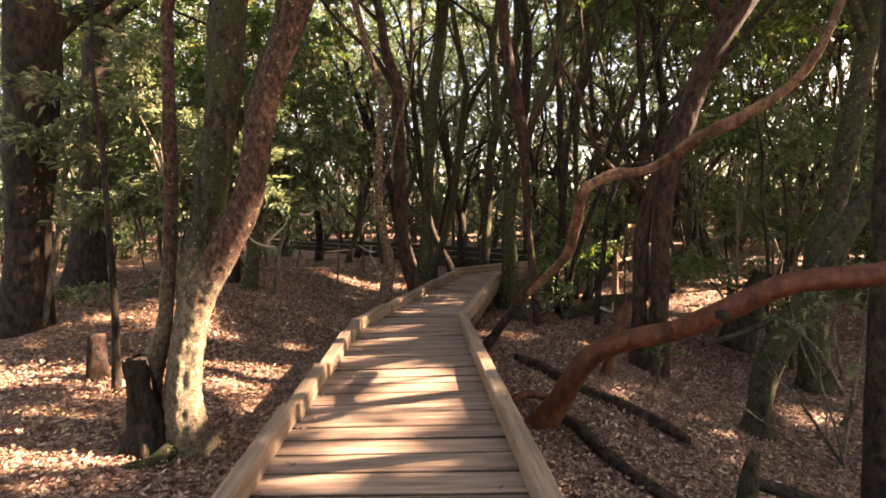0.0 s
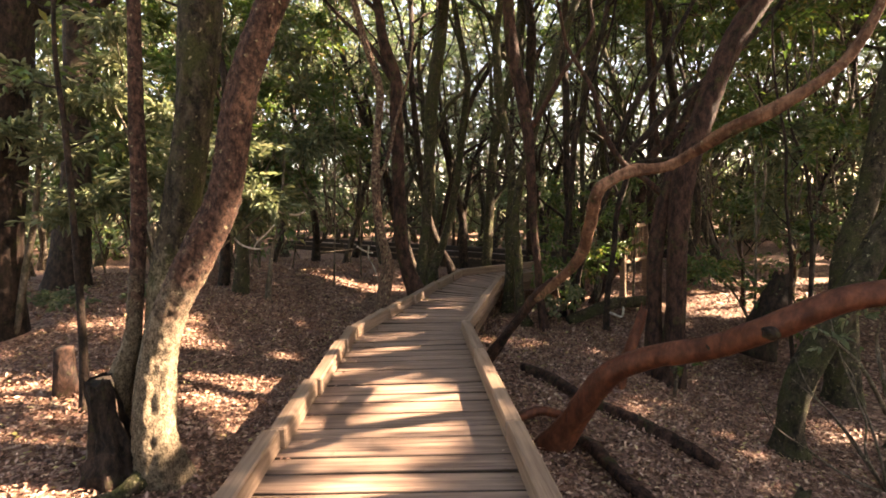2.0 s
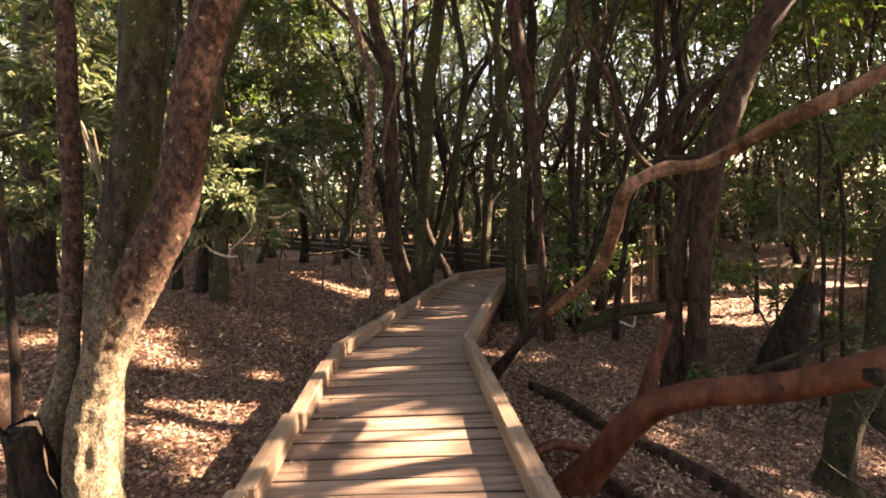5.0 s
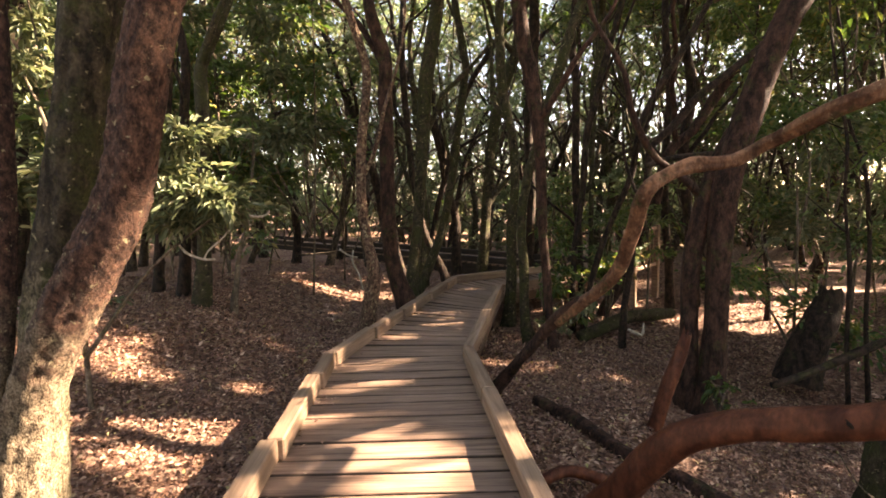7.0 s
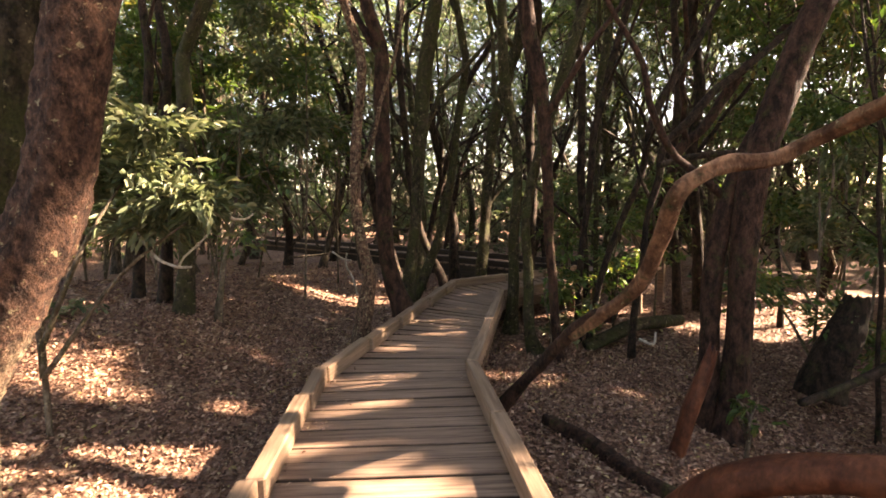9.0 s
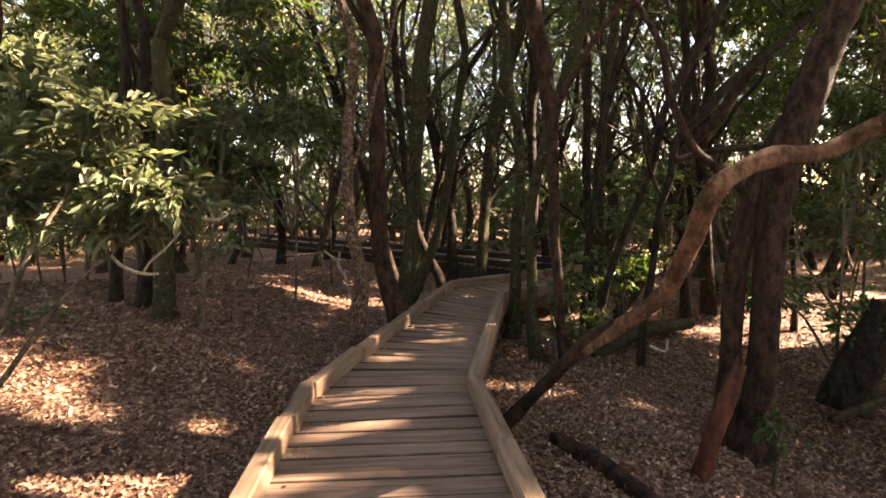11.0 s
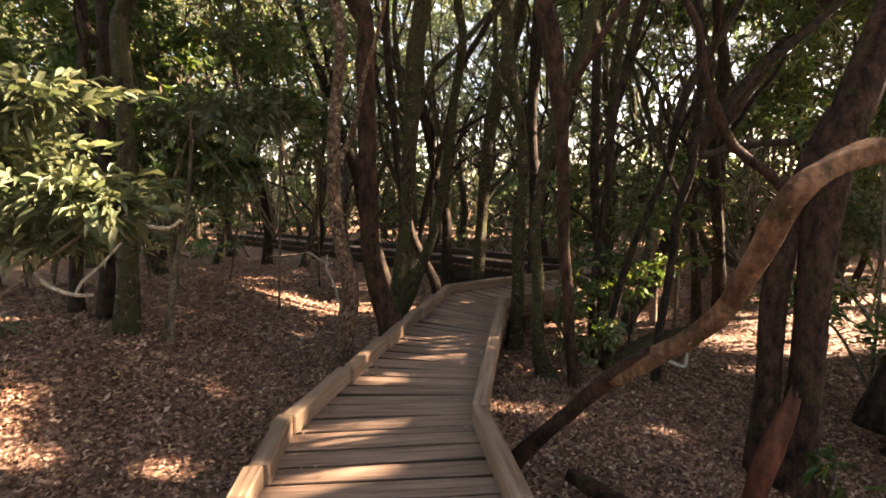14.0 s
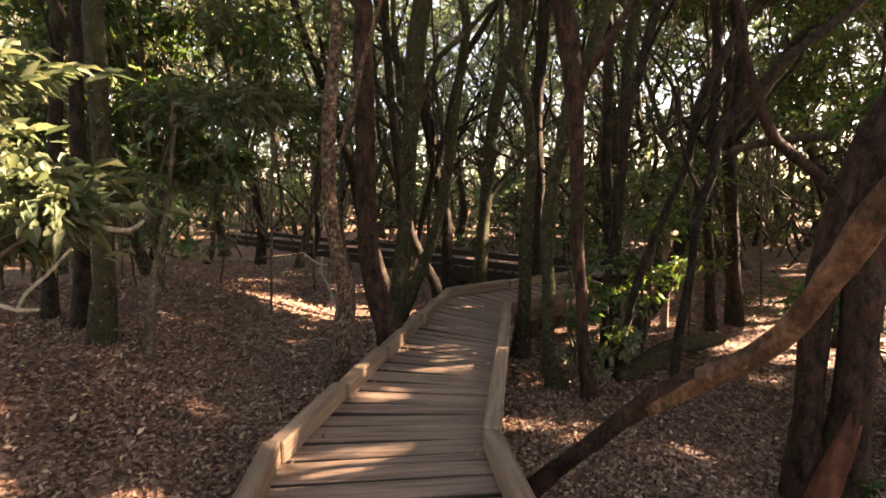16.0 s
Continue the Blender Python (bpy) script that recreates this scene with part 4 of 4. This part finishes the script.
for x, y in ((5.6, 9.0), (7.0, 10.2), (8.6, 9.4), (6.2, 11.8)):
    bush("laurel_bush", [(x + random.gauss(0, 0.6), y + random.gauss(0, 0.5), random.uniform(2.4, 5.6), 0.7) for j in range(15)], 200, 0.11,
         "tall leafy laurel bush over the clearing", LEAF, pierced=True)
bush("laurel_bush", [(1.55 + random.gauss(0, 0.25), 8.0 + random.gauss(0, 0.2), random.uniform(-0.3, 0.2), 0.2) for j in range(9)], 40, 0.08,
     "small sprouting shrub at the foot of thin stems", LEAF_PALE)
for x, y, lo, hi, r in ((1.75, 8.3, -0.3, 0.9, 0.25), (2.5, 8.9, 0.2, 1.7, 0.4), (3.3, 9.4, 0.4, 2.2, 0.45), (2.1, 10.0, 0.6, 2.4, 0.4)):
    bush("laurel_bush", [(x + random.gauss(0, 0.22), y + random.gauss(0, 0.2), random.uniform(lo, hi), r) for j in range(10)], 110, 0.08,
         "thin leafy laurel shoots among the stems", LEAF)
bush("laurel_bush", [(2.5 + random.gauss(0, 0.1), 5.7 + random.gauss(0, 0.08), random.uniform(-0.45, -0.1), 0.14) for j in range(4)], 26, 0.07,
     "small green sprouts at the foot of a big trunk", LEAF)
bush("laurel_bush", [(3.45 + random.gauss(0, 0.2), 4.2 + random.gauss(0, 0.2), random.uniform(0.0, 0.9), 0.22) for j in range(8)], 26, 0.07,
     "sparse twiggy shrub on the low side of the walk", LEAF_PALE, base=(3.5, 4.2, -0.95))
for i in range(5):
    a = limb((3.5, 4.15, -0.9), (random.gauss(-0.3, 0.5), random.gauss(0, 0.4), 0.9), random.uniform(1.0, 1.7), 0.012, 300 + i)
    dead_wood("bare_twig", a, "grey", "thin bare grey twig of a sparse shrub", "twig", 6, 0.1, "twigs of the sparse shrub")
bush("fern_patch", [(-5.3 + random.gauss(0, 0.5), 6.9 + random.gauss(0, 0.35), ground_z(-5.3, 6.9) + random.uniform(0.06, 0.16), 0.28) for j in range(12)], 60, 0.08,
     "low green ferns on the leaf litter", LEAF_PALE, stems=False, thick=0.2)
one = leaf_mesh("fallen_leaf", np.array([[-2.55, 2.75, ground_z(-2.55, 2.75) + 0.05]]), np.array([[0.8, -0.5, 0.1]]), 0.14, LEAF_PALE, None, 0.6, 0.0, fine=True)
tagged(one, "fresh green leaf fallen on the brown litter", "leaf")
for i in range(14):
    x, y = (-2.6 - 0.95 * (i % 7), 9.6 + 1.5 * (i // 7) + 0.5 * (i % 2))
    bush("laurel_bush", [(x + random.gauss(0, 0.55), y + random.gauss(0, 0.5), random.uniform(1.55, 5.6), 0.65) for j in range(14)], 230, 0.12,
         "tall leafy laurel bush beyond the clearing", LEAF if i % 3 else LEAF_PALE)


# ---- the wood all round ----
def clear_of_walk(x, y, d):
    """Keeps stems off the boardwalk legs."""
    legs = [((-0.2, -6), (-0.45, 5.9)), ((-0.45, 5.9), (0.45, 9.9)), ((0.45, 9.9), (3.3, 11.9)), ((3.3, 11.9), (0.35, 14.7)), ((0.35, 14.7), (-8.5, 23.1))]
    p = Vector((x, y))
    for a, b in legs:
        a, b = Vector(a), Vector(b)
        u = min(1, max(0, (p - a).dot(b - a) / (b - a).length_squared))
        if (p - a.lerp(b, u)).length < d:
            return False
    return True


def wood_tree_points(x, y, g):
    z, r = ground_z(x, y), g.uniform(0.06, 0.15)
    dx, dy = g.gauss(0, 0.1), g.gauss(0, 0.1)
    out = []
    for i in range(7):
        out.append((x, y, z, r * (1.3 if i == 0 else 1 - 0.08 * i)))
        dx, dy = dx * 0.8 + g.gauss(0, 0.14), dy * 0.8 + g.gauss(0, 0.14)
        x, y, z = x + dx, y + dy, z + 0.75
    return out


g = random.Random(21)
placed, tries = [], 0
while len(placed) < 62 and tries < 4000:
    tries += 1
    x, y = g.uniform(-15, 16), g.uniform(11.2, 22)
    if clear_of_walk(x, y, 1.1) and all((x - a) ** 2 + (y - b) ** 2 > 0.9 for a, b in placed) and abs(x) < y * 0.95:
        placed.append((x, y))
        grown_tree("laurel_tree", wood_tree_points(x, y, g), g.choice(("dark", "wood", "mossy", "wood")), "slim laurel tree in the wood behind the clearing",
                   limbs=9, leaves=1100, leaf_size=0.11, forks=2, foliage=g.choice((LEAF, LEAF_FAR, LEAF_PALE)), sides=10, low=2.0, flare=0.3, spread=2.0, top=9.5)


g2 = random.Random(77)
count = 0
while count < 40:
    x, y = g2.uniform(-15, 14), g2.uniform(14.5, 26)
    if abs(x) > y * 0.9 or not clear_of_walk(x, y, 1.6):
        continue
    count += 1
    bush("laurel_bush", [(x + g2.gauss(0, 0.6), y + g2.gauss(0, 0.6), ground_z(x, y) + g2.uniform(0.3, 2.9), 0.75) for j in range(9)], 95, 0.16,
         "shaded laurel undergrowth behind the far boardwalk", g2.choice((LEAF, LEAF_FAR, LEAF_PALE)), fine=False)


def far_wood():
    """Uncounted stems and leaves in the depth of the wood on all sides."""
    g = random.Random(5)
    pieces, spots, ways = [], [], []
    n = 0
    while n < 520:
        a, d = g.uniform(0, 2 * math.pi), g.uniform(9, 48)
        x, y = d * math.sin(a), 2 + d * math.cos(a)
        ahead = y > 0.75 * abs(x)
        if not clear_of_walk(x, y, 1.5) or (ahead and d < 21) or (abs(x) < 9 and -2 < y < 14):
            continue
        if not ahead and g.random() < 0.45:
            continue
        n += 1
        pts = wood_tree_points(x, y, g)
        for k in range(6 + int(d / 10)):
            q = pts[-1]
            pts.append((q[0] + g.gauss(0, 0.2), q[1] + g.gauss(0, 0.2), q[2] + 0.8, q[3] * 0.86))
        pieces.append(tube(spline(pts, 0.5), 6, 0.1, 0, n))
        for k in range(9 if ahead else 3):
            q = pts[g.randrange(2, len(pts))]
            lm = limb(q[:3], (g.gauss(0, 1), g.gauss(0, 1), 0.8), g.uniform(1.2, 3.6), q[3] * 0.55, n * 11 + k, 1.2)
            pieces.append(tube(np.array(lm), 4, 0.0))
        for k in range(38 if ahead else 8):
            s, w = clump((x + g.gauss(0, 1.4), y + g.gauss(0, 1.4), ground_z(x, y) + (g.uniform(1.0, 4.0 + 0.32 * d) if g.random() < 0.62 else g.uniform(0.2, 2.6))), 1.0, 34)
            spots.append(s)
            ways.append(w)
    tagged(mesh_object("distant_stems", *joined(pieces), BARK["wood"], None, True), "many thin dark laurel stems deep in the wood", "woods", kind="stuff")
    s, w = np.concatenate(spots), np.concatenate(ways)
    keep = shaded(s)
    s, w = s[keep], w[keep]
    # drifts of the paler leaves, with sunlight in their colour
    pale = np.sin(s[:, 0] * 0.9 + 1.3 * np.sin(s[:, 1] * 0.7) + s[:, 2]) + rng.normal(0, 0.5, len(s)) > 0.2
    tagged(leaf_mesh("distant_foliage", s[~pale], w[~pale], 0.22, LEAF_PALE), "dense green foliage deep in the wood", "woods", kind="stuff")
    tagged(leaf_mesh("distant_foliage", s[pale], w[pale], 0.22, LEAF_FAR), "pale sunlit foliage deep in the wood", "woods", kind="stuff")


far_wood()


def brushwood():
    """Thin crooked bare branches that fill the depth of the wood between the stems."""
    g = random.Random(15)
    pieces = []
    while len(pieces) < 1500:
        y = g.uniform(12.5, 30)
        x = g.uniform(-0.8, 0.8) * y
        if not clear_of_walk(x, y, 1.3):
            continue
        z = ground_z(x, y) + 0.4 + 8.5 * g.random() ** 1.4
        ln = limb((x, y, z), (g.gauss(0, 0.8), g.gauss(0, 0.4), g.uniform(0.1, 1.3)), g.uniform(1.2, 3.6), g.uniform(0.01, 0.035), len(pieces), 1.0)
        pieces.append(tube(np.array(ln), 4, 0.0))
    tagged(mesh_object("brushwood", *joined(pieces), BARK["wood"], None, True), "tangle of thin crooked bare branches between the stems", "branches", kind="stuff")


brushwood()


def wood_edge():
    """The furthest foliage, where the wood closes to a ragged bright wall of leaves."""
    spots, ways = [], []
    for i in range(6900):
        a, d = rng.uniform(-1.05, 1.15), rng.uniform(30, 50)
        c = (d * math.sin(a), 3 + d * math.cos(a), rng.uniform(0.0, 1.0) ** 0.85 * 21)
        s, w = clump(c, 1.6, 30, 0.8)
        spots.append(s)
        ways.append(w)
    s, w = np.concatenate(spots), np.concatenate(ways)
    keep = shaded(s)
    s, w = s[keep], w[keep]
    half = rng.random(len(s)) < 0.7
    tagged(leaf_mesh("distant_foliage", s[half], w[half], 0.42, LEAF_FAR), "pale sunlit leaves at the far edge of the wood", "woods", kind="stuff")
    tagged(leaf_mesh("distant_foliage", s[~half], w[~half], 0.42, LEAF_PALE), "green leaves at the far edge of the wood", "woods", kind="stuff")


wood_edge()


def canopy():
    """The closed roof of leaves over the clearing, with the gaps that the sun falls through."""
    spots, ways = [], []
    for i in range(3900):
        dense = i < 3350
        c = (rng.uniform(5, 26) if dense else rng.uniform(-12, 6), rng.uniform(1, 24) if dense else rng.uniform(-10, 15), rng.uniform(8.3, 12.0))
        s, w = clump(c, 0.9, 40, 0.45)
        spots.append(s)
        ways.append(w)
    s, w = np.concatenate(spots), np.concatenate(ways)
    keep = shaded(s)
    tagged(leaf_mesh("canopy", s[keep], w[keep], 0.31, LEAF), "roof of green laurel leaves overhead with gaps", "canopy", kind="stuff")


canopy()
